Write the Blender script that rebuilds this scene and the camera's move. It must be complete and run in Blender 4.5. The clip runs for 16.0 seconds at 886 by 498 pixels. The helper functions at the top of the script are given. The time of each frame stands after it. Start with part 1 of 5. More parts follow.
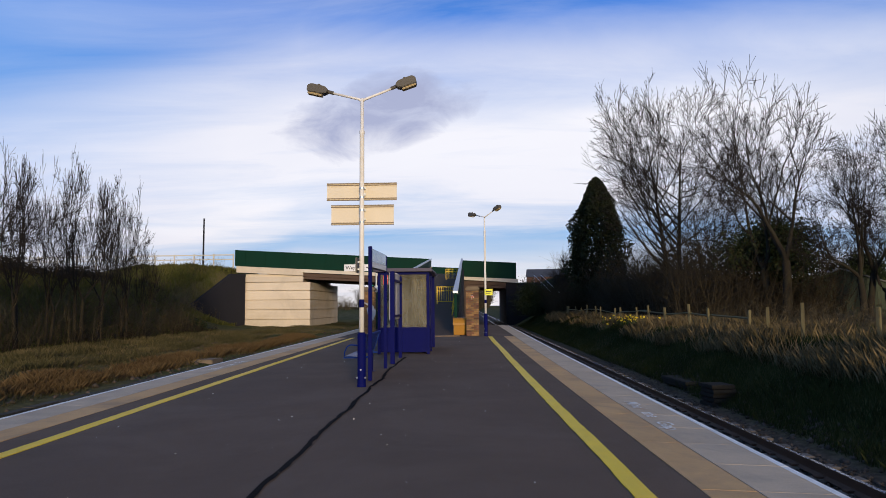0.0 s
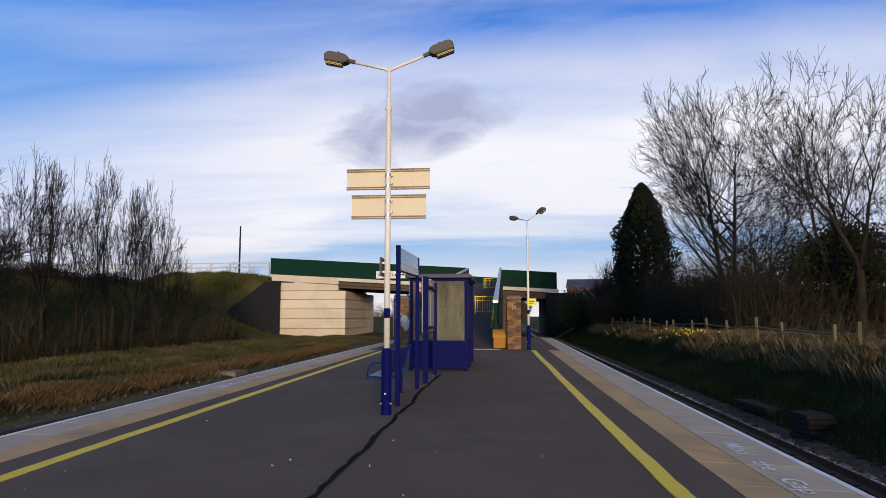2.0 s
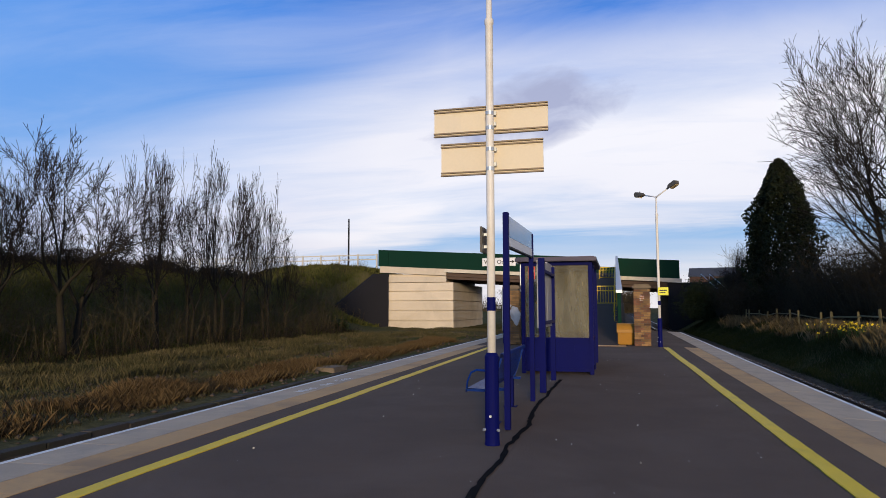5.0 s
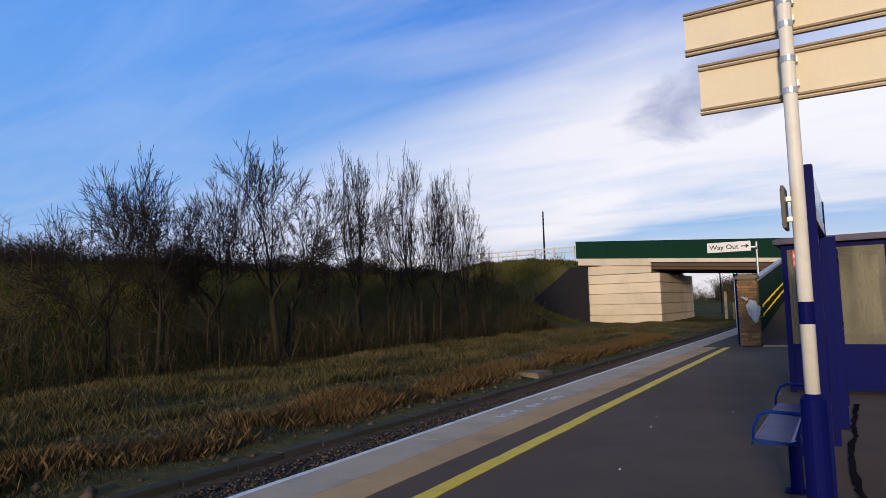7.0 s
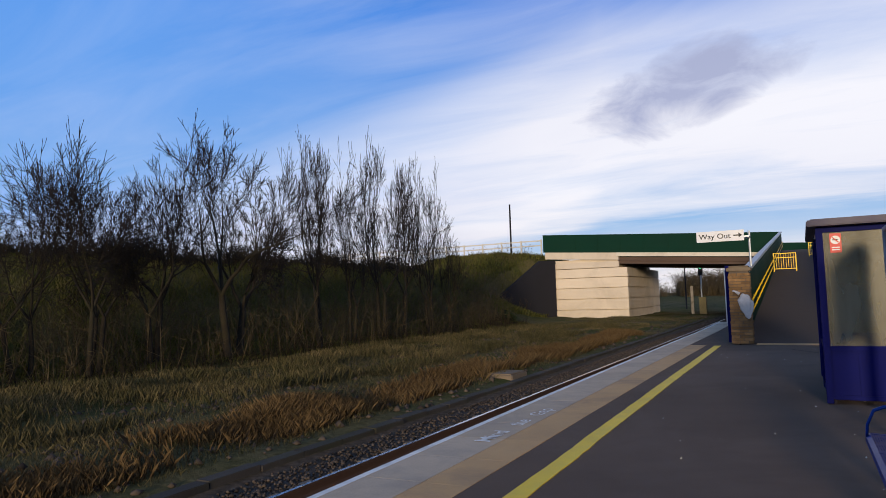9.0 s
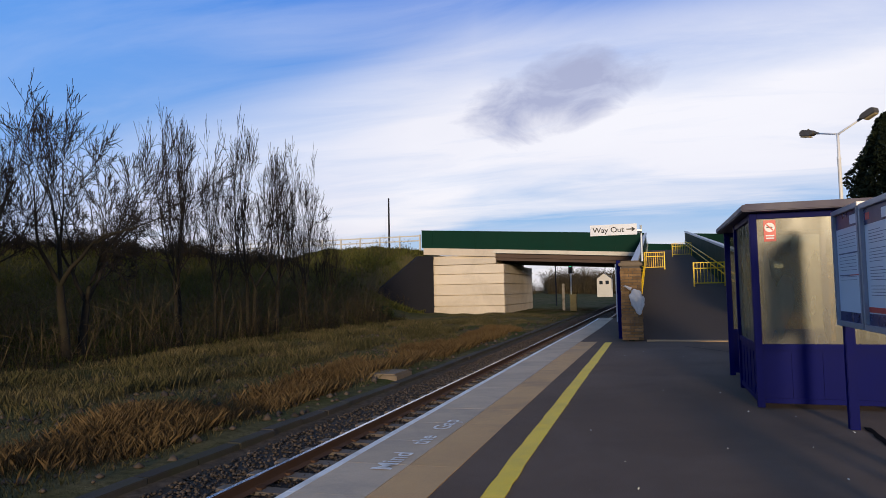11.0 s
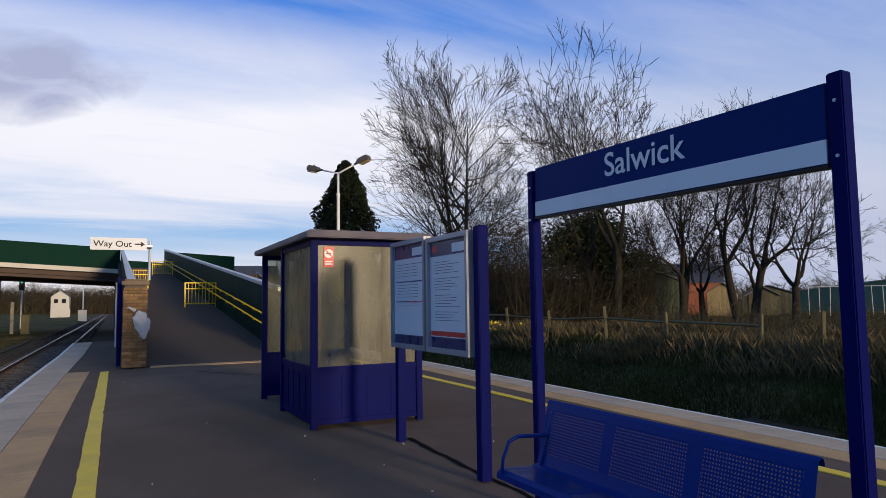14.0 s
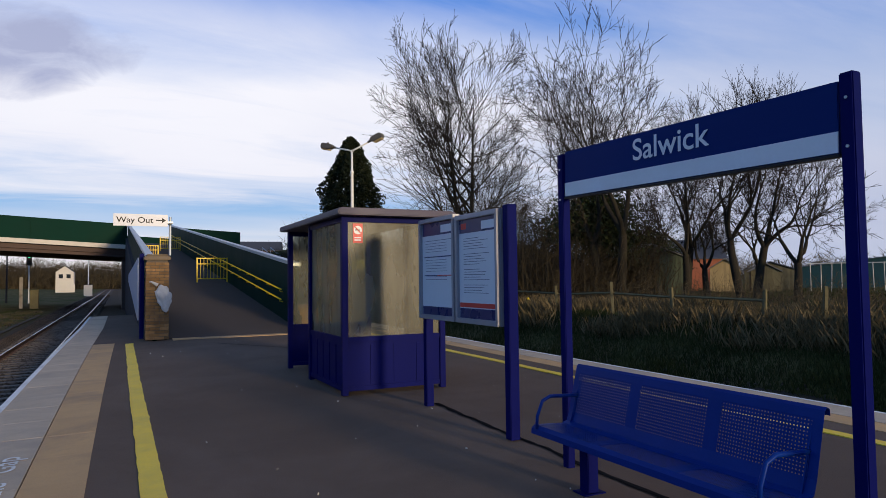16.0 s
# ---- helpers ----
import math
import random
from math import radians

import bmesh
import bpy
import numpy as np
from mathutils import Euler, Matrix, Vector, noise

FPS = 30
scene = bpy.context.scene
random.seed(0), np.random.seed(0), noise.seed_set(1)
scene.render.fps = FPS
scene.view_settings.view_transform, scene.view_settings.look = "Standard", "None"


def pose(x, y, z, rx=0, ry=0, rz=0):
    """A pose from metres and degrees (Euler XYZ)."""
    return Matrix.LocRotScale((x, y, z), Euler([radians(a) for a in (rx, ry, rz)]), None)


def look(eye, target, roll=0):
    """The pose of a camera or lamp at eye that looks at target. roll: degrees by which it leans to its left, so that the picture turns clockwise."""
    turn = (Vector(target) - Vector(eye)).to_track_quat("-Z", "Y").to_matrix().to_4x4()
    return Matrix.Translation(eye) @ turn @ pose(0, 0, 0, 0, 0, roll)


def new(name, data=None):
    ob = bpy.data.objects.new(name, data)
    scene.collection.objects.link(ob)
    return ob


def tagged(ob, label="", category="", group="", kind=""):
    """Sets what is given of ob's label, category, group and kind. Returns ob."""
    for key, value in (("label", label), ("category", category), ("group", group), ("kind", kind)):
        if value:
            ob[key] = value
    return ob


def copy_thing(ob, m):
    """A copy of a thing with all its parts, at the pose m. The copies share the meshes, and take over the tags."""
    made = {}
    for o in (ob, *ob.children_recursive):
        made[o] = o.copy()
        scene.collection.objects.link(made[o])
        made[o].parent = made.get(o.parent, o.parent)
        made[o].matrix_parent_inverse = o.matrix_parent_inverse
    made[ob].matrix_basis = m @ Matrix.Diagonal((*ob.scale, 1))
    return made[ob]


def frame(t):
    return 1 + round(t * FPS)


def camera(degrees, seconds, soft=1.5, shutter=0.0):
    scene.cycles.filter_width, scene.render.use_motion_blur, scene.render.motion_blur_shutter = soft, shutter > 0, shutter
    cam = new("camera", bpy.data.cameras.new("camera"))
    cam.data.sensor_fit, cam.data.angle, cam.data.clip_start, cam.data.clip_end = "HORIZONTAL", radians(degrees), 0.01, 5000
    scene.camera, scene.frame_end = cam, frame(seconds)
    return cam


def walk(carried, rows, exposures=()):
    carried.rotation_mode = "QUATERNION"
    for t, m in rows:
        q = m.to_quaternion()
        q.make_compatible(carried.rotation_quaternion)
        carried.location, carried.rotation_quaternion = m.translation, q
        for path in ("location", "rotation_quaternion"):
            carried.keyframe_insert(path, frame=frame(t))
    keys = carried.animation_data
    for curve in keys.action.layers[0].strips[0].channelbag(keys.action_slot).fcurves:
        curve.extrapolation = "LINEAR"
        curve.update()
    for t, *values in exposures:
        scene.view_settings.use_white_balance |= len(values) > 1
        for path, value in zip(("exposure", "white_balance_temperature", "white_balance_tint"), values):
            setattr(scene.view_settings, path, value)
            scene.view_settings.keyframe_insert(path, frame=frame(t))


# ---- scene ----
cam = camera(67.5, 16.0, soft=0.5)
PATH = [
    (0, (0.336, -0.589, 1.343), (0.267, 1.402, 1.514), -0.5),
    (0.5, (0.291, -0.068, 1.3), (0.137, 1.91, 1.55), 0.9),
    (1, (0.262, 0.331, 1.305), (0.048, 2.306, 1.538), 0.3),
    (1.5, (0.257, 0.836, 1.308), (0.025, 2.813, 1.495), 0.0),
    (2, (0.19, 1.445, 1.353), (0.009, 3.427, 1.555), 0.0),
    (2.5, (0.217, 1.882, 1.349), (0.038, 3.864, 1.551), 0.9),
    (3, (0.224, 2.364, 1.344), (0.033, 4.343, 1.559), 1.7),
    (3.5, (0.195, 2.803, 1.359), (0.001, 4.783, 1.562), 1.4),
    (4, (0.135, 3.257, 1.372), (-0.127, 5.233, 1.541), 2.6),
    (4.5, (-0.031, 3.777, 1.38), (-0.352, 5.742, 1.569), 1.7),
    (5, (-0.227, 4.127, 1.355), (-0.73, 6.054, 1.533), -0.1),
    (5.2, (-0.348, 4.435, 1.418), (-0.986, 6.321, 1.607), -0.3),
    (7.3, (-1.402, 6.388, 1.511), (-2.446, 8.086, 1.673), -1.6),
    (7.5, (-1.507, 6.519, 1.49), (-2.55, 8.219, 1.642), -1.2),
    (8, (-1.728, 6.888, 1.494), (-2.781, 8.582, 1.633), 0.7),
    (8.2, (-1.843, 7.129, 1.511), (-2.876, 8.835, 1.657), -0.1),
    (10.5, (-3.062, 8.898, 1.452), (-3.823, 10.743, 1.578), -0.3),
    (11, (-3.229, 9.273, 1.435), (-3.831, 11.176, 1.565), -1.1),
    (11.5, (-3.384, 9.55, 1.457), (-3.751, 11.511, 1.603), -0.6),
    (12, (-3.581, 9.608, 1.487), (-3.7, 11.594, 1.682), 0.4),
    (12.5, (-3.845, 9.69, 1.418), (-3.61, 11.669, 1.595), 0.2),
    (13, (-3.869, 9.957, 1.442), (-3.366, 11.887, 1.591), -0.3),
    (13.5, (-4.025, 10.068, 1.436), (-3.326, 11.933, 1.619), 0.3),
    (14, (-4.226, 9.993, 1.503), (-3.343, 11.78, 1.665), -0.8),
    (14.5, (-4.298, 9.903, 1.514), (-3.387, 11.679, 1.644), -0.2),
    (15, (-4.367, 9.81, 1.526), (-3.486, 11.603, 1.615), -0.2),
    (15.5, (-4.525, 9.794, 1.528), (-3.666, 11.598, 1.613), -1.4),
    (16, (-4.664, 9.738, 1.483), (-3.784, 11.531, 1.573), -0.7),
]
walk(cam, [(t, look(eye, target, roll)) for t, eye, target, roll in PATH])

# ---- world, sun, exposure ----
SUN_EL, SUN_AZ = radians(7.0), radians(168.0)
world = bpy.data.worlds.new("world")
scene.world = world
world.use_nodes = True


class Nodes:
    """Small builder of node trees."""

    def __init__(self, tree):
        self.tree = tree

    def add(self, kind, **inputs):
        n = self.tree.nodes.new(kind)
        for k, v in inputs.items():
            self.put(n, k, v)
        return n

    def put(self, n, key, v):
        sock = n.inputs[int(key[1:])] if key[0] == "i" and key[1:].isdigit() else n.inputs[key.replace("_", " ")]
        if isinstance(v, bpy.types.NodeSocket):
            self.tree.links.new(v, sock)
        else:
            sock.default_value = v

    def math(self, op, a, b=0.0, c=0.0, clamp=False):
        n = self.tree.nodes.new("ShaderNodeMath")
        n.operation, n.use_clamp = op, clamp
        for k, v in (("i0", a), ("i1", b), ("i2", c)):
            self.put(n, k, v)
        return n.outputs[0]

    def ramp(self, fac, stops, ease="LINEAR"):
        n = self.tree.nodes.new("ShaderNodeValToRGB")
        n.color_ramp.interpolation = ease
        while len(n.color_ramp.elements) < len(stops):
            n.color_ramp.elements.new(0.5)
        for e, (p, c) in zip(n.color_ramp.elements, stops):
            e.position = p
            e.color = (c, c, c, 1) if isinstance(c, (int, float)) else (*c, 1)
        self.tree.links.new(fac, n.inputs[0])
        return n.outputs[0]

    def noise(self, vec, scale, detail=4.0, rough=0.55, distort=0.0):
        n = self.tree.nodes.new("ShaderNodeTexNoise")
        for k, v in (("Vector", vec), ("Scale", scale), ("Detail", detail), ("Roughness", rough), ("Distortion", distort)):
            self.put(n, k, v)
        return n.outputs[0]

    def mix(self, fac, a, b, blend="MIX"):
        n = self.tree.nodes.new("ShaderNodeMix")
        n.data_type, n.blend_type = "RGBA", blend
        for sock, v in ((n.inputs[0], fac), (n.inputs[6], a), (n.inputs[7], b)):
            if isinstance(v, bpy.types.NodeSocket):
                self.tree.links.new(v, sock)
            else:
                sock.default_value = v if isinstance(v, (int, float)) else (*v[:3], 1)
        return n.outputs[2]

    def xyz(self, x, y, z=0.0):
        n = self.tree.nodes.new("ShaderNodeCombineXYZ")
        for k, v in (("i0", x), ("i1", y), ("i2", z)):
            self.put(n, k, v)
        return n.outputs[0]


def build_sky():
    N = Nodes(world.node_tree)
    back = next(n for n in world.node_tree.nodes if n.type == "BACKGROUND")
    sky = N.add("ShaderNodeTexSky")
    sky.sky_type, sky.sun_disc = "NISHITA", False
    sky.sun_elevation, sky.sun_rotation = SUN_EL, SUN_AZ
    sky.air_density, sky.dust_density, sky.ozone_density = 1.0, 0.3, 3.0
    way = N.add("ShaderNodeTexCoord").outputs["Generated"]
    sep = N.add("ShaderNodeSeparateXYZ", Vector=way)
    x, y, z = sep.outputs
    az = N.math("ARCTAN2", x, y)
    el = N.math("ARCSINE", z)
    den = N.math("ADD", N.math("MAXIMUM", z, 0.0), 0.14)
    u, v = N.math("DIVIDE", x, den), N.math("DIVIDE", y, den)
    flat = N.xyz(N.math("MULTIPLY", u, 0.55), v)
    big = N.noise(flat, 0.55, 6.0, 0.5, 0.4)
    fine = N.noise(N.xyz(N.math("MULTIPLY", u, 0.5), N.math("MULTIPLY", v, 1.5)), 1.7, 8.0, 0.6, 0.6)
    veil = N.math("ADD", N.math("MULTIPLY", big, 0.7), N.math("MULTIPLY", fine, 0.3))
    # layers of cloud by height above the horizon; the cover thins towards the west and overhead
    wob = N.math("ADD", el, N.math("MULTIPLY", N.math("SUBTRACT", veil, 0.5), 0.16))
    wob = N.math("ADD", wob, N.math("MULTIPLY", N.math("MINIMUM", N.math("ADD", az, 0.25), 0.0), -0.34))
    wob = N.math("ADD", wob, N.math("MULTIPLY", N.math("MAXIMUM", N.math("SUBTRACT", az, 0.40), 0.0), 0.22))
    lay = N.ramp(N.math("MULTIPLY", wob, 1.6), [(0.0, 0.95), (0.06, 0.9), (0.10, 0.55), (0.155, 0.08), (0.21, 0.66), (0.28, 0.92), (0.42, 1.0), (0.56, 0.60), (0.68, 0.12), (1.0, 0.05)], "EASE")
    cover = N.math("ADD", lay, N.math("MULTIPLY", N.math("SUBTRACT", fine, 0.5), 1.1), clamp=True)
    shade = N.ramp(big, [(0.3, (6.0, 6.3, 8.2)), (0.58, (9.8, 9.8, 10.5))])
    low = N.ramp(el, [(0.0, (9.4, 8.4, 8.0)), (0.16, (9.6, 9.6, 10.5))])
    white = N.mix(0.5, shade, low)
    # one darker cloud
    tilt = N.math("SUBTRACT", N.math("SUBTRACT", el, 0.288), N.math("MULTIPLY", N.math("ADD", az, 0.13), 0.22))
    e1 = N.math("POWER", N.math("DIVIDE", N.math("ADD", az, 0.125), 0.165), 2.0)
    e2 = N.math("POWER", N.math("DIVIDE", tilt, 0.06), 2.0)
    curd = N.noise(N.xyz(N.math("MULTIPLY", az, 0.55), el), 16.0, 7.0, 0.6, 0.5)
    blob = N.math("ADD", N.math("SUBTRACT", 1.0, N.math("ADD", e1, e2)), N.math("MULTIPLY", N.math("SUBTRACT", curd, 0.5), 2.4))
    dark = N.ramp(blob, [(0.05, 0.0), (0.9, 0.95)], "LINEAR")
    blue = N.mix(0.8, N.mix(1.0, sky.outputs[0], (1.0, 1.0, 1.0), "MULTIPLY"), N.ramp(el, [(0.0, (6.2, 7.2, 8.8)), (0.09, (3.9, 6.1, 9.8)), (0.2, (2.9, 5.2, 9.6)), (0.42, (0.9, 2.9, 9.2)), (0.62, (1.0, 1.7, 4.0)), (1.0, (1.0, 1.15, 1.6))]))
    col = N.mix(cover, blue, white)
    col = N.mix(dark, col, (4.3, 4.7, 6.8))
    east = N.math("MULTIPLY", N.ramp(N.math("SUBTRACT", az, 0.45), [(0.0, 0.0), (0.45, 1.0)]), N.ramp(el, [(0.0, 0.85), (0.35, 0.35)]))
    col = N.mix(east, col, (4.6, 5.2, 7.2))
    west = N.math("MULTIPLY", N.ramp(N.math("SUBTRACT", N.math("MULTIPLY", az, -1.0), 0.35), [(0.0, 0.0), (0.6, 0.62)]), N.ramp(el, [(0.05, 0.35), (0.3, 1.0)]))
    col = N.mix(west, col, (1.5, 4.1, 9.6))
    N.put(back, "Color", col)
    N.put(back, "Strength", 0.095)


build_sky()
sun = new("sun", bpy.data.lights.new("sun", "SUN"))
sun.data.energy, sun.data.angle, sun.data.color = 3.2, radians(7.0), (1.0, 0.79, 0.52)
sun.matrix_world = look((0, 0, 30), (-30 * math.sin(SUN_AZ), -30 * math.cos(SUN_AZ), 30 - 30 * math.tan(SUN_EL)))

# ---- materials ----


def mat(name, col, rough=0.7, metal=0.0, scale=3.0, var=0.25, fine=40.0, bump=0.2, stain=None, amount=0.3, rand=0.0, island=0.0, coat=0.0, dist=0.01, spec=0.3):
    """A surface with variation at two scales, stains and relief; sizes per metre."""
    m = bpy.data.materials.new(name)
    m.use_nodes = True
    N = Nodes(m.node_tree)
    b = next(n for n in m.node_tree.nodes if n.type == "BSDF_PRINCIPLED")
    g = N.add("ShaderNodeNewGeometry")
    p = g.outputs["Position"]
    a = N.noise(p, scale, 5.0, 0.6)
    f = N.noise(p, fine, 3.0, 0.6)
    k = N.math("ADD", N.math("MULTIPLY", N.math("SUBTRACT", a, 0.5), 2.4 * var), N.math("MULTIPLY", N.math("SUBTRACT", f, 0.5), 1.6 * var))
    if rand:
        k = N.math("ADD", k, N.math("MULTIPLY", N.math("SUBTRACT", N.add("ShaderNodeObjectInfo").outputs["Random"], 0.5), 2 * rand))
    if island:
        k = N.math("ADD", k, N.math("MULTIPLY", N.math("SUBTRACT", g.outputs["Random Per Island"], 0.5), 2 * island))
    k = N.math("ADD", k, 1.0)
    c = N.mix(1.0, col, N.xyz(k, k, k), "MULTIPLY")
    if stain:
        s = N.ramp(N.noise(p, scale * 0.45, 7.0, 0.65, 0.5), [(0.48, 0.0), (0.66, amount)])
        c = N.mix(s, c, stain)
    N.put(b, "Base Color", c)
    N.put(b, "Metallic", metal)
    N.put(b, "Coat Weight", coat)
    N.put(b, "Specular IOR Level", spec)
    N.put(b, "Roughness", N.math("ADD", N.math("MULTIPLY", N.math("SUBTRACT", a, 0.5), 0.25), rough, clamp=True))
    if bump:
        h = N.add("ShaderNodeBump", Strength=bump, Distance=dist, Height=f)
        N.put(b, "Normal", h.outputs[0])
    return m


ASPHALT = mat("asphalt", (0.126, 0.089, 0.067), 0.92, scale=0.9, var=0.24, fine=90, bump=0.5, stain=(0.160, 0.116, 0.090), amount=0.65, spec=0.12)
RAMP_TAR = mat("ramp_surface", (0.066, 0.050, 0.041), 0.92, scale=1.2, var=0.12, fine=80, bump=0.4)
COPING = mat("coping_concrete", (0.50, 0.385, 0.27), 0.8, scale=2.5, var=0.18, fine=60, bump=0.3, stain=(0.30, 0.25, 0.20), amount=0.5, rand=0.07)
BUFF = mat("buff_paving", (0.54, 0.325, 0.145), 0.8, scale=2.0, var=0.16, fine=70, bump=0.3, stain=(0.24, 0.17, 0.11), amount=0.5, rand=0.05)
YELLOW = mat("yellow_line_paint", (0.88, 0.60, 0.045), 0.6, scale=4, var=0.12, fine=70, bump=0.3, stain=(0.50, 0.34, 0.06), amount=0.25)
WHITE_LINE = mat("white_line_paint", (0.76, 0.75, 0.72), 0.7, scale=4, var=0.15, fine=60, bump=0.2, stain=(0.4, 0.37, 0.33), amount=0.45)
TAR = mat("tar_joint", (0.006, 0.005, 0.005), 0.8, scale=6, var=0.2, bump=0.2, spec=0.05)
CONCRETE = mat("platform_concrete", (0.22, 0.20, 0.18), 0.85, scale=1.5, var=0.25, bump=0.3, stain=(0.07, 0.06, 0.055), amount=0.7)
PRECAST = mat("abutment_concrete", (0.62, 0.53, 0.42), 0.85, scale=0.5, var=0.10, fine=12, bump=0.2, stain=(0.34, 0.29, 0.22), amount=0.4, rand=0.05)
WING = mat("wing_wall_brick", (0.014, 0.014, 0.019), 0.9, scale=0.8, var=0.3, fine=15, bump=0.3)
GREEN = mat("green_paint", (0.004, 0.030, 0.019), 0.65, scale=0.6, var=0.15, fine=20, bump=0.05, stain=(0.008, 0.030, 0.018), amount=0.3, spec=0.06)
GALV = mat("galvanised_steel", (0.50, 0.53, 0.55), 0.45, 0.6, scale=2, var=0.1, bump=0.05)
CREAM = mat("cream_paint", (0.60, 0.54, 0.45), 0.6, scale=1.0, var=0.1, bump=0.1, stain=(0.35, 0.3, 0.24), amount=0.4)
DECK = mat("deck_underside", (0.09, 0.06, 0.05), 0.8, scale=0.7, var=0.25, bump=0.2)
BLUE = mat("blue_paint", (0.004, 0.006, 0.080), 0.45, scale=3, var=0.12, fine=50, bump=0.05, stain=(0.008, 0.009, 0.07), amount=0.3, spec=0.03)
BENCH_BLUE = mat("bench_blue_coating", (0.002, 0.024, 0.17), 0.35, scale=4, var=0.12, fine=60, bump=0.05, spec=0.12)
SIGN_BLUE = mat("sign_blue_enamel", (0.003, 0.020, 0.125), 0.55, scale=2, var=0.05, bump=0.0, spec=0.08)
SIGN_WHITE = mat("sign_white_enamel", (0.74, 0.74, 0.76), 0.4, scale=2, var=0.05, bump=0.0, stain=(0.6, 0.58, 0.54), amount=0.3)
POST_WHITE = mat("white_post_paint", (0.76, 0.73, 0.68), 0.45, scale=5, var=0.08, bump=0.05, stain=(0.5, 0.46, 0.4), amount=0.4)
SIGN_BACK = mat("sign_back_sheet", (0.72, 0.62, 0.46), 0.55, scale=1.6, var=0.07, bump=0.0, stain=(0.55, 0.52, 0.46), amount=0.3)
SIGN_RAIL = mat("sign_back_rail", (0.22, 0.17, 0.12), 0.5, 0.3, scale=4, var=0.1, bump=0.0)
LAMP_GREY = mat("lamp_housing", (0.09, 0.08, 0.065), 0.5, scale=6, var=0.15, bump=0.1)
LAMP_GLASS = mat("lamp_bowl", (0.42, 0.32, 0.16), 0.4, scale=8, var=0.15, bump=0.1)
ALU = mat("grey_aluminium", (0.34, 0.33, 0.36), 0.4, 0.3, scale=3, var=0.06, bump=0.02)
ROOF = mat("shelter_roof_trim", (0.06, 0.05, 0.085), 0.5, scale=3, var=0.12, bump=0.05)
PAPER = mat("poster_paper", (0.68, 0.69, 0.72), 0.35, scale=2, var=0.03, bump=0.0)
INK = mat("poster_ink", (0.10, 0.11, 0.16), 0.35, scale=4, var=0.05, bump=0.0)
NAVY = mat("poster_navy", (0.02, 0.03, 0.11), 0.3, scale=4, var=0.05, bump=0.0)
RED = mat("poster_red", (0.60, 0.05, 0.04), 0.4, scale=4, var=0.05, bump=0.0)
BLACK = mat("black_print", (0.012, 0.011, 0.012), 0.5, scale=4, var=0.05, bump=0.0)
YELLOW_STEEL = mat("yellow_steel_paint", (0.80, 0.52, 0.015), 0.4, scale=4, var=0.08, bump=0.05)
BRICK = mat("buff_brick", (0.25, 0.145, 0.062), 0.9, scale=6, var=0.25, fine=70, bump=0.5, stain=(0.10, 0.065, 0.04), amount=0.6, rand=0.35)
BRICK_R = mat("brown_brick", (0.16, 0.075, 0.045), 0.9, scale=6, var=0.25, fine=70, bump=0.5, stain=(0.05, 0.035, 0.03), amount=0.6, rand=0.35)
MORTAR = mat("mortar", (0.11, 0.09, 0.075), 0.95, scale=8, var=0.25, bump=0.4)
CAPSTONE = mat("capstone", (0.17, 0.13, 0.09), 0.9, scale=5, var=0.25, bump=0.5)
RAIL = mat("rail_steel", (0.10, 0.055, 0.035), 0.7, 0.3, scale=4, var=0.2, bump=0.1)
RAIL_TOP = mat("rail_head_worn", (0.55, 0.55, 0.58), 0.22, 1.0, scale=4, var=0.1, bump=0.0)
SLEEPER = mat("sleeper", (0.16, 0.13, 0.105), 0.9, scale=3, var=0.25, bump=0.4, rand=0.15)
STONE = mat("ballast_stone", (0.066, 0.050, 0.038), 0.95, scale=2, var=0.3, fine=30, bump=0.2, island=0.5)


def ground_material():
    m = bpy.data.materials.new("rough_ground")
    m.use_nodes = True
    N = Nodes(m.node_tree)
    b = next(n for n in m.node_tree.nodes if n.type == "BSDF_PRINCIPLED")
    p = N.add("ShaderNodeNewGeometry").outputs["Position"]
    x, y, z = N.add("ShaderNodeSeparateXYZ", Vector=p).outputs
    a, f = N.noise(p, 0.25, 6.0, 0.6, 0.3), N.noise(p, 6.0, 6.0, 0.7)
    soil = N.ramp(f, [(0.3, (0.035, 0.027, 0.02)), (0.7, (0.13, 0.10, 0.075))])
    straw = N.ramp(f, [(0.3, (0.055, 0.048, 0.022)), (0.7, (0.14, 0.118, 0.06))])
    grass = N.ramp(f, [(0.3, (0.030, 0.034, 0.011)), (0.7, (0.085, 0.090, 0.028))])
    c = N.mix(N.ramp(a, [(0.4, 0.0), (0.6, 1.0)]), straw, grass)
    far = N.ramp(N.math("MULTIPLY", N.math("ABSOLUTE", N.math("ADD", x, 1.5)), 0.02), [(0.55, 0.0), (0.75, 0.6)])
    c = N.mix(far, c, grass)
    bed = N.ramp(N.math("MULTIPLY", N.math("ABSOLUTE", N.math("ADD", x, 1.9)), 0.1), [(0.76, 1.0), (0.81, 0.0)])
    c = N.mix(bed, c, soil)
    N.put(b, "Base Color", c)
    N.put(b, "Roughness", 1.0)
    N.put(b, "Specular IOR Level", 0.03)
    N.put(b, "Normal", N.add("ShaderNodeBump", Strength=0.8, Distance=0.05, Height=f).outputs[0])
    return m


GROUND = ground_material()


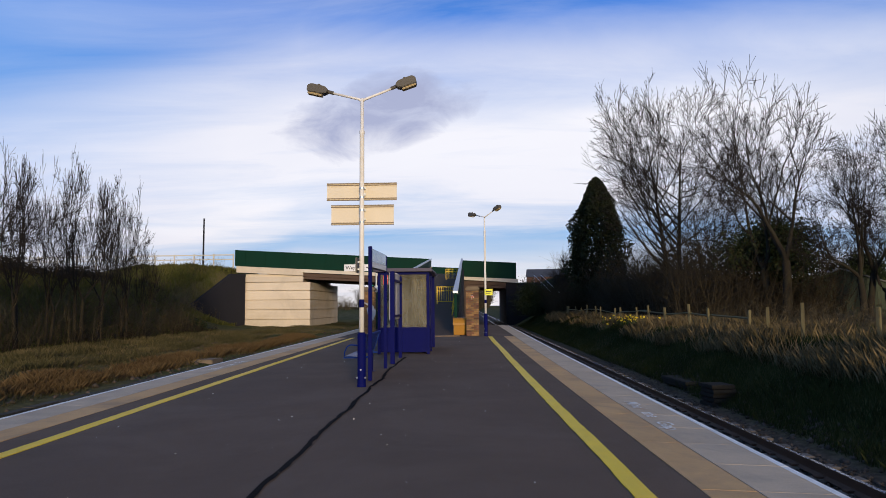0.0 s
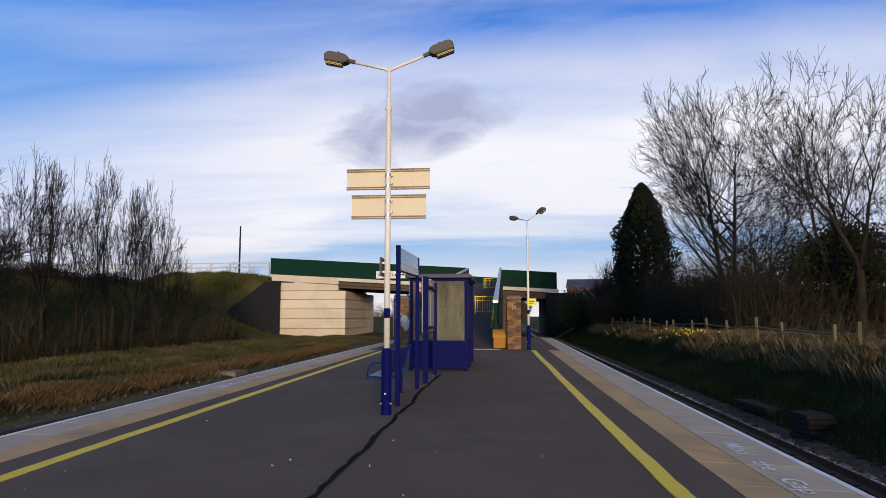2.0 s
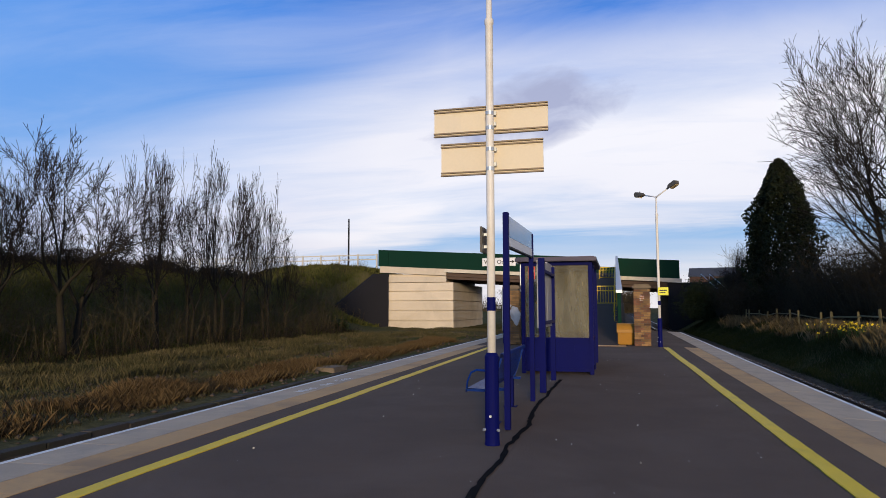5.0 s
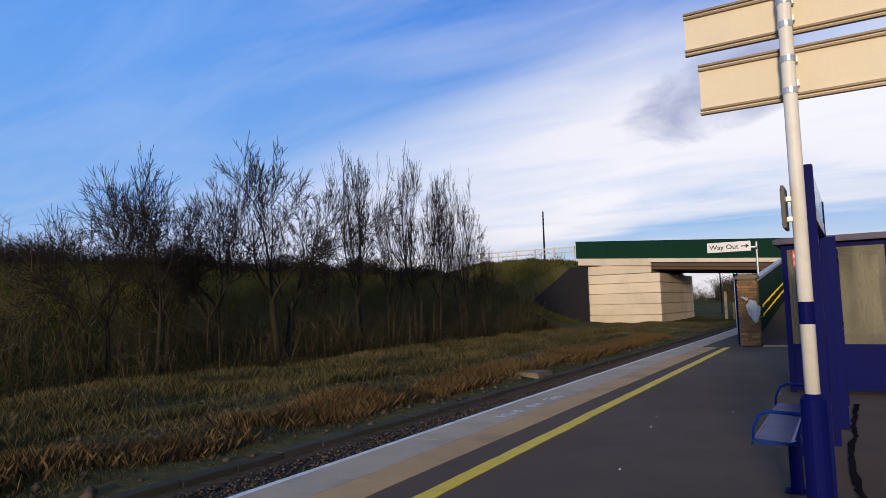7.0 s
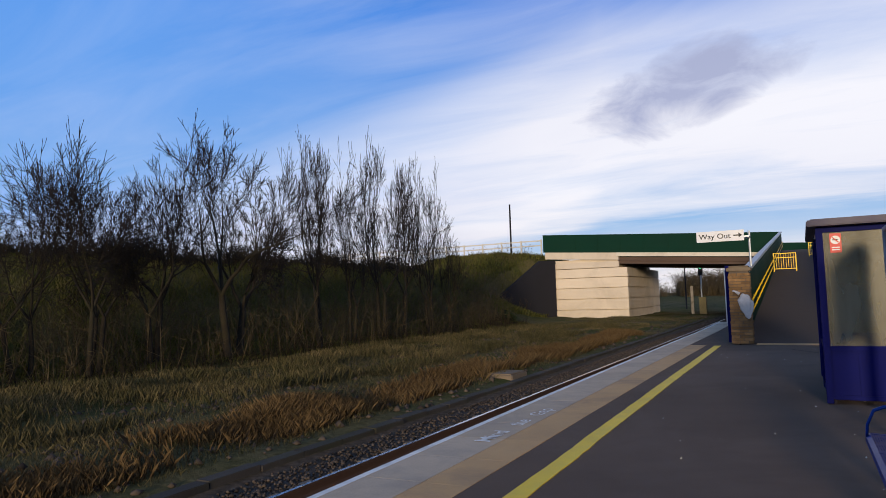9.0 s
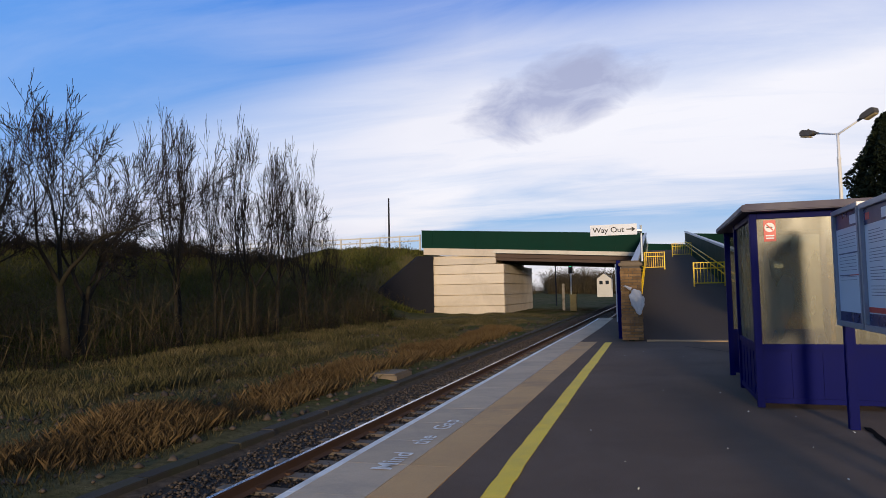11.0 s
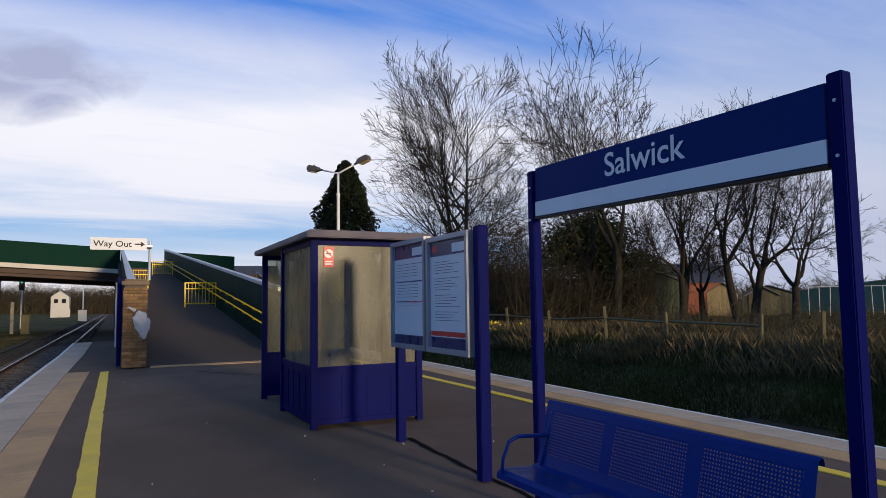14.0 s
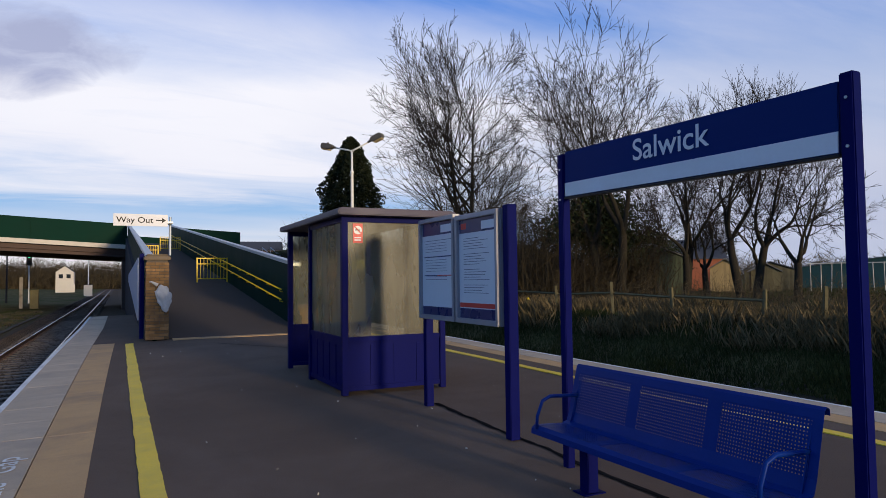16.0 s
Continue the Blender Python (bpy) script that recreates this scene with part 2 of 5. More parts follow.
def frosted():
    m = bpy.data.materials.new("scuffed_acrylic")
    m.use_nodes = True
    N = Nodes(m.node_tree)
    t = m.node_tree
    b = next(n for n in t.nodes if n.type == "BSDF_PRINCIPLED")
    out = next(n for n in t.nodes if n.type == "OUTPUT_MATERIAL")
    p = N.add("ShaderNodeNewGeometry").outputs["Position"]
    x, y, z = N.add("ShaderNodeSeparateXYZ", Vector=p).outputs
    a = N.noise(N.xyz(x, y, N.math("MULTIPLY", z, 0.18)), 3.2, 3.0, 0.55, 0.3)
    # yellowish tints put the low sun's glow into the plastic's colour
    N.put(b, "Base Color", N.ramp(a, [(0.3, (0.22, 0.20, 0.15)), (0.7, (0.36, 0.33, 0.25))]))
    N.put(b, "Roughness", N.ramp(a, [(0.35, 0.22), (0.65, 0.36)]))
    tr = N.add("ShaderNodeBsdfTransparent", Color=(0.80, 0.80, 0.72, 1))
    tl = N.add("ShaderNodeBsdfTranslucent", Color=(0.55, 0.50, 0.36, 1))
    m1, m2 = N.add("ShaderNodeMixShader"), N.add("ShaderNodeMixShader")
    N.put(m1, "i0", 0.35), N.put(m1, "i1", b.outputs[0]), N.put(m1, "i2", tl.outputs[0])
    N.put(m2, "i0", N.ramp(a, [(0.3, 0.70), (0.7, 0.50)])), N.put(m2, "i1", m1.outputs[0]), N.put(m2, "i2", tr.outputs[0])
    t.links.new(m2.outputs[0], out.inputs[0])
    return m


ACRYLIC = frosted()

# ---- building helpers ----


def mesh_of(bm, name, material, bevel=0.0):
    if bevel:
        bmesh.ops.bevel(bm, geom=bm.edges[:], offset=bevel, segments=2, affect="EDGES", clamp_overlap=True)
    me = bpy.data.meshes.new(name)
    bm.to_mesh(me)
    bm.free()
    me.materials.append(material)
    return me


def thing(name, loc, label, category, group="", rz=0.0):
    ob = new(name)
    ob.empty_display_size = 0.2
    ob.matrix_world = pose(*loc, 0, 0, rz)
    return tagged(ob, label, category, group)


def part(name, bm, material, parent, label="", bevel=0.0, smooth=False, at=None):
    me = mesh_of(bm, name, material, bevel) if isinstance(bm, bmesh.types.BMesh) else bm
    if smooth:
        me.polygons.foreach_set("use_smooth", [True] * len(me.polygons))
    ob = new(name, me)
    ob.parent = parent
    if at:
        ob.location = at
    return tagged(ob, label)


def structure(name, bm, material, label, category, bevel=0.0, kind="structure"):
    ob = new(name, mesh_of(bm, name, material, bevel) if isinstance(bm, bmesh.types.BMesh) else bm)
    return tagged(ob, label, category, kind=kind)


def boxes(*rows):
    """Boxes x0, x1, y0, y1, z0, z1 in one bmesh."""
    bm = bmesh.new()
    for x0, x1, y0, y1, z0, z1 in rows:
        v = [bm.verts.new((x, y, z)) for x in (x0, x1) for y in (y0, y1) for z in (z0, z1)]
        for f in ((0, 1, 3, 2), (4, 6, 7, 5), (0, 4, 5, 1), (2, 3, 7, 6), (0, 2, 6, 4), (1, 5, 7, 3)):
            bm.faces.new([v[i] for i in f])
    return bm


def tube(path, radii, sides=10, bm=None, cap=True):
    """A tapered tube along points."""
    bm = bm or bmesh.new()
    pts = [Vector(p) for p in path]
    rings = []
    for i, p in enumerate(pts):
        d = (pts[min(i + 1, len(pts) - 1)] - pts[max(i - 1, 0)]).normalized()
        q = d.to_track_quat("Z", "Y")
        r = radii[i] if isinstance(radii, (list, tuple)) else radii
        rings.append([bm.verts.new(p + q @ Vector((r * math.cos(2 * math.pi * k / sides), r * math.sin(2 * math.pi * k / sides), 0))) for k in range(sides)])
    for a, b in zip(rings, rings[1:]):
        for k in range(sides):
            bm.faces.new((a[k], a[(k + 1) % sides], b[(k + 1) % sides], b[k]))
    if cap:
        bm.faces.new(rings[0][::-1])
        bm.faces.new(rings[-1])
    return bm


def prism(outline, axis, a, b, bm=None):
    """An outline of 2D points pushed out along an axis from a to b."""
    bm = bm or bmesh.new()
    put = {"x": lambda p, s: (s, *p), "y": lambda p, s: (p[0], s, p[1]), "z": lambda p, s: (*p, s)}[axis]
    lo, hi = [bm.verts.new(put(p, a)) for p in outline], [bm.verts.new(put(p, b)) for p in outline]
    n = len(outline)
    bm.faces.new(lo), bm.faces.new(hi[::-1])
    for i in range(n):
        bm.faces.new((lo[i], hi[i], hi[(i + 1) % n], lo[(i + 1) % n]))
    bmesh.ops.recalc_face_normals(bm, faces=bm.faces[:])
    return bm


def mesh_np(name, verts, faces, material):
    """A mesh from arrays of places and of faces with the same number of corners."""
    me = bpy.data.meshes.new(name)
    n, k = faces.shape
    me.vertices.add(len(verts)), me.loops.add(n * k), me.polygons.add(n)
    me.vertices.foreach_set("co", np.asarray(verts, np.float32).ravel())
    me.loops.foreach_set("vertex_index", faces.astype(np.int32).ravel())
    me.polygons.foreach_set("loop_start", np.arange(0, n * k, k, dtype=np.int32))
    me.update(calc_edges=True)
    me.materials.append(material)
    return me


rng = np.random.default_rng(7)

# ---- ground ----


def bend(a, b, c):
    """A gently bowed line along the platform: its x at a given y."""
    return lambda y: a + b * (y - 15) + c * ((min(max(y, -3), 33) - 15) / 10) ** 2


edge_r, line_r = bend(3.147, -0.014, 0.025), bend(1.455, -0.018, 0.028)
edge_l, line_l = bend(-6.004, 0.006, 0.053), bend(-4.413, -0.003, 0.034)


def rise(y):
    """The platform climbs slightly towards the bridge."""
    return 0.008 * (np.clip(y, -14, 41) - 15)


def fall(x, y):
    """Height of the platform surface, which falls from its crown to both edges."""
    return np.interp(np.asarray(x, float), [-6.3, -6.0, -4.4, -3.2, 0.2, 1.4, 3.1, 3.5], [-0.085, -0.079, -0.050, 0.0, 0.0, -0.015, -0.090, -0.11]) + rise(y)


def smooth(t):
    t = np.clip(t, 0, 1)
    return t * t * (3 - 2 * t)


def land(x, y):
    """Height of the ground."""
    x, y = np.asarray(x, float), np.asarray(y, float)
    w = 0.06 * np.sin(0.9 * x + 0.4 * y) + 0.05 * np.sin(1.7 * y - 0.6 * x) + 0.04 * np.sin(0.23 * x * y / 9 + y)
    bed = -1.02
    z = np.where((x > -9.2) & (x < 5.4), bed, -0.92 + w)
    z = np.where(x >= 5.4, bed + smooth((x - 5.4) / 3.2) * 1.25 + w * smooth((x - 5.4) / 2), z)
    z = np.where(x < -9.2, bed + smooth((-9.2 - x) / 1.2) * 0.12 + w * smooth((-9.2 - x) / 2), z)
    z = z + smooth((-24 - x) / 10) * 0.5
    near = np.clip((y - 64) / 12, 0, 1) * (1 - smooth((y - 96) / 14))
    left = (1 - smooth((-36 - x) / 25) * 0.6) * smooth((-26.6 - np.clip(77 - y, 0, 12) * 0.62 - x) / 0.9)
    right = smooth((x - 8.5 - np.clip(77 - y, 0, 12) * 0.4) / 3.0) * (1 - smooth((x - 16) / 14))
    field = smooth((-24.0 - x) / 8.0) * 4.4 * smooth((y - 4) / 14) * (1 - smooth((y - 92) / 16))
    z = z + np.maximum(near * left * 6.6, field * (1 - near)) + near * right * 4.6
    ditch = np.exp(-((x + 23.1) / 0.55) ** 2) * 0.45 * smooth((62 - y) / 6)
    return z - ditch


def build_ground():
    xs = np.concatenate([-np.geomspace(2500, 46, 26), np.arange(-45, 45.1, 0.6), np.geomspace(46, 2500, 26)])
    ys = np.concatenate([-np.geomspace(2500, 31, 22), np.arange(-30, 100.1, 0.7), np.geomspace(101, 3000, 34)])
    X, Y = np.meshgrid(xs, ys)
    V = np.stack([X, Y, land(X, Y)], -1).reshape(-1, 3)
    n, w = len(ys), len(xs)
    i = (np.arange(n - 1)[:, None] * w + np.arange(w - 1)[None]).ravel()
    me = mesh_np("ground", V, np.stack([i, i + 1, i + w + 1, i + w], 1), GROUND)
    me.polygons.foreach_set("use_smooth", [True] * len(me.polygons))
    tagged(new("ground", me), "rough trackside ground with straw grass and soil", "ground", kind="structure")


build_ground()

# ---- platform ----
Y0, Y1, YB = -14.0, 40.2, 27.3


def build_platform_base():
    ys = np.linspace(Y0, Y1, 40)
    bm = bmesh.new()
    last = None
    for y in ys:
        a, b = edge_l(y) + 0.06, edge_r(y) - 0.06
        row = [bm.verts.new((x, y, z)) for x, z in ((a, -1.1), (a, rise(y) - 0.21), (b, rise(y) - 0.22), (b, -1.1))]
        if last:
            for k in range(4):
                bm.faces.new((last[k], last[(k + 1) % 4], row[(k + 1) % 4], row[k]))
        else:
            bm.faces.new(row)
        last = row
    bm.faces.new(last)
    bmesh.ops.recalc_face_normals(bm, faces=bm.faces[:])
    structure("platform_base", bm, CONCRETE, "weathered concrete platform body beside the tracks", "platform")


build_platform_base()


def build_asphalt():
    def sheet(lo, hi, y0, y1):
        ys = np.linspace(y0, y1, int((y1 - y0) / 0.4))
        us = np.linspace(0, 1, 18)
        X = np.array([lo(y) + (hi(y) - lo(y)) * us for y in ys])
        Y = np.repeat(ys[:, None], len(us), 1)
        Z = fall(X, Y) + 0.003 * np.sin(1.3 * X + 0.7 * Y) * np.sin(0.9 * Y - 0.4 * X) - 0.003
        w = len(us)
        i = (np.arange(len(ys) - 1)[:, None] * w + np.arange(w - 1)[None]).ravel()
        return np.stack([X, Y, Z], -1).reshape(-1, 3), np.stack([i, i + 1, i + w + 1, i + w], 1)
    V, F, n = [], [], 0
    for area in ((lambda y: edge_l(y) + 1.13, lambda y: edge_r(y) - 1.13, Y0, YB), (lambda y: edge_l(y) + 0.66, lambda y: -3.9, YB, Y1), (lambda y: 0.1, lambda y: edge_r(y) - 0.66, YB, Y1)):
        v, f = sheet(*area)
        V.append(v), F.append(f + n)
        n += len(v)
    me = mesh_np("platform_surface", np.concatenate(V), np.concatenate(F), ASPHALT)
    tagged(new("platform_surface", me), "dark grey asphalt platform surface, slightly patched", "pavement", kind="structure")


build_asphalt()


def strip(name, way, half, y0, y1, lift, material, label, wob=0.0045, step=0.16):
    """A painted strip with a slightly uneven edge, following a bowed line."""
    bm = bmesh.new()
    n = int((y1 - y0) / step)
    rows = []
    drift = 0.0
    for i in range(n + 1):
        y = y0 + (y1 - y0) * i / n
        drift = 0.9 * drift + random.uniform(-wob, wob)
        a, b = way(y) - half + drift + random.uniform(-wob, wob), way(y) + half + drift + random.uniform(-wob, wob)
        za, zb = float(fall(a, y)) + lift, float(fall(b, y)) + lift
        rows.append([bm.verts.new(p) for p in ((a, y, za), (b, y, zb), (a, y, za - 0.01), (b, y, zb - 0.01))])
    for p, q in zip(rows, rows[1:]):
        bm.faces.new((p[0], p[1], q[1], q[0]))
        bm.faces.new((p[2], p[0], q[0], q[2]))
        bm.faces.new((p[1], p[3], q[3], q[1]))
    return structure(name, bm, material, label, "line marking")


strip("yellow_line_1", line_l, 0.085, Y0, 27.1, 0.005, YELLOW, "worn yellow safety line painted on the asphalt")
strip("yellow_line_2", line_r, 0.085, Y0, 26.8, 0.005, YELLOW, "worn yellow safety line painted on the asphalt")


def build_joint():
    bm = bmesh.new()
    last, x = None, -1.32
    y = Y0
    while y < 16.9:
        x += random.uniform(-0.02, 0.02) + (-1.32 - x) * 0.15
        w = random.uniform(0.018, 0.038)
        z = rise(y) + 0.004
        row = (bm.verts.new((x - w, y, z)), bm.verts.new((x + w, y, z)))
        if last:
            bm.faces.new((last[0], last[1], row[1], row[0]))
        last, y = row, y + random.uniform(0.08, 0.2)
    structure("tar_joint", bm, TAR, "black tar-filled crack running along the asphalt", "crack")


build_joint()


def build_coping():
    def slab(w, d, h, name, material):
        return mesh_of(boxes((-w / 2, w / 2, -d / 2, d / 2, -h, 0)), name, material)
    cop = slab(0.60, 0.893, 0.12, "coping_slab", COPING)
    buf = slab(0.447, 0.8975, 0.06, "buff_slab", BUFF)
    lip = slab(0.075, 0.897, 0.125, "edge_strip", WHITE_LINE)
    for edge, s, tag in ((edge_l, 1, "1"), (edge_r, -1, "2")):
        root = tagged(new("platform_edge_" + tag), "pale concrete coping slabs with buff paving along the edge", "platform edge", kind="structure")

        def lay(name, me, off, y, lift):
            x = edge(y) + s * off
            o = part(name, me, None, root, at=(x, y, float(fall(x, y)) + lift + random.uniform(0, 0.001)))
            o.rotation_euler = (0.008, -math.atan2(float(fall(x + 0.1, y) - fall(x - 0.1, y)), 0.2), -math.atan2(edge(y + 0.4) - edge(y - 0.4), 0.8) + random.uniform(-0.002, 0.002))
        y = Y0 + 0.45
        while y < Y1:
            lay("coping_slab", cop, 0.376, y, 0.004)
            lay("edge_strip", lip, 0.0375, y, 0.006)
            y += 0.9
        y = Y0 + 0.45
        while y < (27.3 if s > 0 else 27.0):
            lay("buff_slab", buf, 0.91, y, 0.002)
            y += 0.9


build_coping()

# ---- bridge ----


def bridge_top(x):
    return 6.62 - 0.0567 * x


def slanted(x0, x1, dz0, dz1, y0, y1, bm=None):
    """A bar that follows the slope of the road over the bridge; heights below its top."""
    return prism([(x0, bridge_top(x0) + dz0), (x1, bridge_top(x1) + dz0), (x1, bridge_top(x1) + dz1), (x0, bridge_top(x0) + dz1)], "y", y0, y1, bm)


def build_bridge():
    b = thing("road_bridge", (0, 0, 0), "road bridge with green steel parapet and concrete abutment over the tracks", "bridge")
    for y, x0, x1 in ((77.4, -27.2, -3.9), (77.4, -0.1, 6.2), (94.0, -27.2, 6.2)):
        g = part("parapet", slanted(x0, x1, 0.0, -1.86, y, y + 0.18), GREEN, b, "dark green steel parapet")
        part("coping_rail", slanted(x0, x1, 0.05, 0.003, y - 0.05, y + 0.23), GREEN, g)
        for k in range(int((x1 - x0) / 2.4)):
            x = x0 + 1.2 + 2.4 * k
            part("stiffener", slanted(x, x + 0.06, -0.05, -1.8, y - 0.035, y - 0.002), GREEN, g)
    part("edge_beam", slanted(-19.2, -3.9, -1.865, -2.25, 77.3, 77.75), CREAM, b, "cream painted edge beam")
    part("edge_beam", slanted(-0.1, 6.4, -1.865, -2.25, 77.3, 77.75), CREAM, b, "cream painted edge beam")
    part("deck", slanted(-19.2, 6.4, -2.26, -2.7, 77.8, 94.0), DECK, b, "dark brown deck underside")
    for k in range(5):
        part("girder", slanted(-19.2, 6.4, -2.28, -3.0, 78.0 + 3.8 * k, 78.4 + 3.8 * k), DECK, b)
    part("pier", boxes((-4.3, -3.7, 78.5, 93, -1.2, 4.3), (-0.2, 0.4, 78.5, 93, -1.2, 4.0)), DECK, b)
    ab = part("abutment", boxes((-25.95, -18.3, 77.75, 94.4, -1.4, 4.3), (-26.0, -19.2, 77.8, 94.4, 4.3, 5.3)), PRECAST, b, "pale precast concrete abutment in courses")
    z = -1.3
    for k, h in enumerate((1.25, 1.15, 1.15, 1.1, 1.0)):
        part("course", boxes((-26.1, -18.15, 77.4, 77.78, z, z + h - 0.07), (-18.33, -18.15, 77.78, 94.3, z, z + h - 0.07)), PRECAST, ab, bevel=0.02)
        z += h
    part("course", boxes((-26.5, -19.0, 77.38, 77.8, z, z + 0.62)), PRECAST, ab, bevel=0.02)
    part("course", slanted(-27.0, -19.0, -1.87, -2.62, 77.37, 77.9), PRECAST, ab)
    # wing wall, falling towards the trackside
    a, c = Vector((-26.2, 77.3, 0)), Vector((-31.6, 70.0, 0))
    n = (c - a).normalized().cross(Vector((0, 0, 1))) * 0.5
    bm = bmesh.new()
    prof = [(0.0, -1.5), (1.0, -1.5), (1.0, 0.1), (0.2, 5.3), (0.0, 5.3)]
    f, r = [], []
    for t, zz in prof:
        p = a.lerp(c, t)
        f.append(bm.verts.new((p.x, p.y, zz))), r.append(bm.verts.new((p.x - n.x, p.y - n.y, zz)))
    bm.faces.new(f), bm.faces.new(r[::-1])
    for i in range(5):
        bm.faces.new((f[i], r[i], r[(i + 1) % 5], f[(i + 1) % 5]))
    bmesh.ops.recalc_face_normals(bm, faces=bm.faces[:])
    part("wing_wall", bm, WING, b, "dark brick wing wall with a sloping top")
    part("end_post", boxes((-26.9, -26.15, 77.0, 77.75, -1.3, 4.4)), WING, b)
    # added near-black block in place of the dark opening under the deck end
    part("dark_end_filler", boxes((5.0, 9.0, 77.6, 94.0, -1.2, 4.0)), WING, b)


build_bridge()

# ---- ramp ----
RL, RR, RS, RG = -3.75, -0.2, 27.4, 0.1000


def ramp_z(y):
    return 0.1 + max(0.0, (y - RS) * RG)


def build_ramp():
    yb = 78.0
    zb = ramp_z(yb)
    structure("ramp", prism([(RS, -0.9), (yb, -0.9), (yb, zb), (RS, 0.104)], "x", RL, RR), RAMP_TAR, "long dark asphalt ramp rising to the road bridge", "ramp")
    structure("threshold", boxes((RL + 0.3, RR + 0.25, 26.95, 27.38, -0.05, 0.106)), BUFF, "buff paving strip at the foot of the ramp", "paving")
    for side, x0, x1, xi in (("1", RL - 0.12, RL, RL + 0.02), ("2", RR, RR + 0.12, RR - 0.02)):
        root = thing("ramp_wall_" + side, (0, 0, 0), "green steel panel wall along the ramp with a pale top rail", "ramp wall")
        root["kind"] = "structure"
        y = 28.3
        k = 0
        while y < 77.0:
            e = min(y + 2.9, 77.3)
            prof = [(y, ramp_z(y) - 0.9 if k else -0.1), (e - 0.012, ramp_z(e) - 0.9), (e - 0.012, ramp_z(e) + 1.72), (y, ramp_z(y) + 1.72)]
            part("panel", prism(prof, "x", x0, x1), GREEN, root)
            y, k = e, k + 1
        part("top_rail", prism([(28.25, 1.89), (77.3, ramp_z(77.3) + 1.70), (77.3, ramp_z(77.3) + 1.80), (28.25, 1.99)], "x", x0 - 0.05, x1 + 0.05), GALV, root, "pale galvanised top rail")
        s = 1 if xi > RL and side == "1" else -1
        for h in (0.62, 0.92):
            bm = tube([(xi + s * 0.10, 29.5, ramp_z(29.5) + h), (xi + s * 0.10, 76, ramp_z(76) + h)], 0.024, 8)
            part("handrail", bm, YELLOW_STEEL, root, "yellow handrail", smooth=True)
            br = mesh_of(tube([(0, 0, 0), (0, 0, -0.07), (-s * 0.10, 0, -0.09)], 0.012, 6), "bracket", YELLOW_STEEL)
            y = 29.7
            while y < 76:
                part("bracket", br, YELLOW_STEEL, root, at=(xi + s * 0.10, y, ramp_z(y) + h))
                y += 1.9
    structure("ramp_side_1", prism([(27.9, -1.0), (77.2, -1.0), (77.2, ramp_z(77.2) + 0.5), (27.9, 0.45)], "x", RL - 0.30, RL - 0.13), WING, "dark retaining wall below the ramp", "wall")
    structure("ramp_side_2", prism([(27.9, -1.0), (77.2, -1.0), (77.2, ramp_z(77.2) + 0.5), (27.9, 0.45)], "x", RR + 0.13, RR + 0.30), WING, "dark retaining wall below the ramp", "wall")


build_ramp()


def barrier(x0, x1, y):
    z = ramp_z(y)
    b = thing("safety_barrier", (x0, y, z), "yellow painted steel guard barrier standing on the ramp", "barrier", "barriers on the ramp")
    w, t = x1 - x0, 0.03
    for x in (0, w):
        part("post", boxes((x - t, x + t, -t, t, -0.05, 1.1)), YELLOW_STEEL, b)
    for h in (0.16, 0.82, 1.07):
        part("rail", boxes((t, w - t, -0.022, 0.022, h - 0.022, h + 0.022)), YELLOW_STEEL, b)
    n = max(4, int(w / 0.13))
    bar = mesh_of(boxes((-0.012, 0.012, -0.012, 0.012, 0.18, 1.05)), "bar", YELLOW_STEEL)
    for k in range(1, n):
        part("bar", bar, YELLOW_STEEL, b, at=(w * k / n, 0, 0))
    return b


barrier(-1.50, -0.22, 41.0)
barrier(-3.72, -2.55, 52.0)
barrier(-1.70, -0.25, 66.0)

# ---- lamps ----


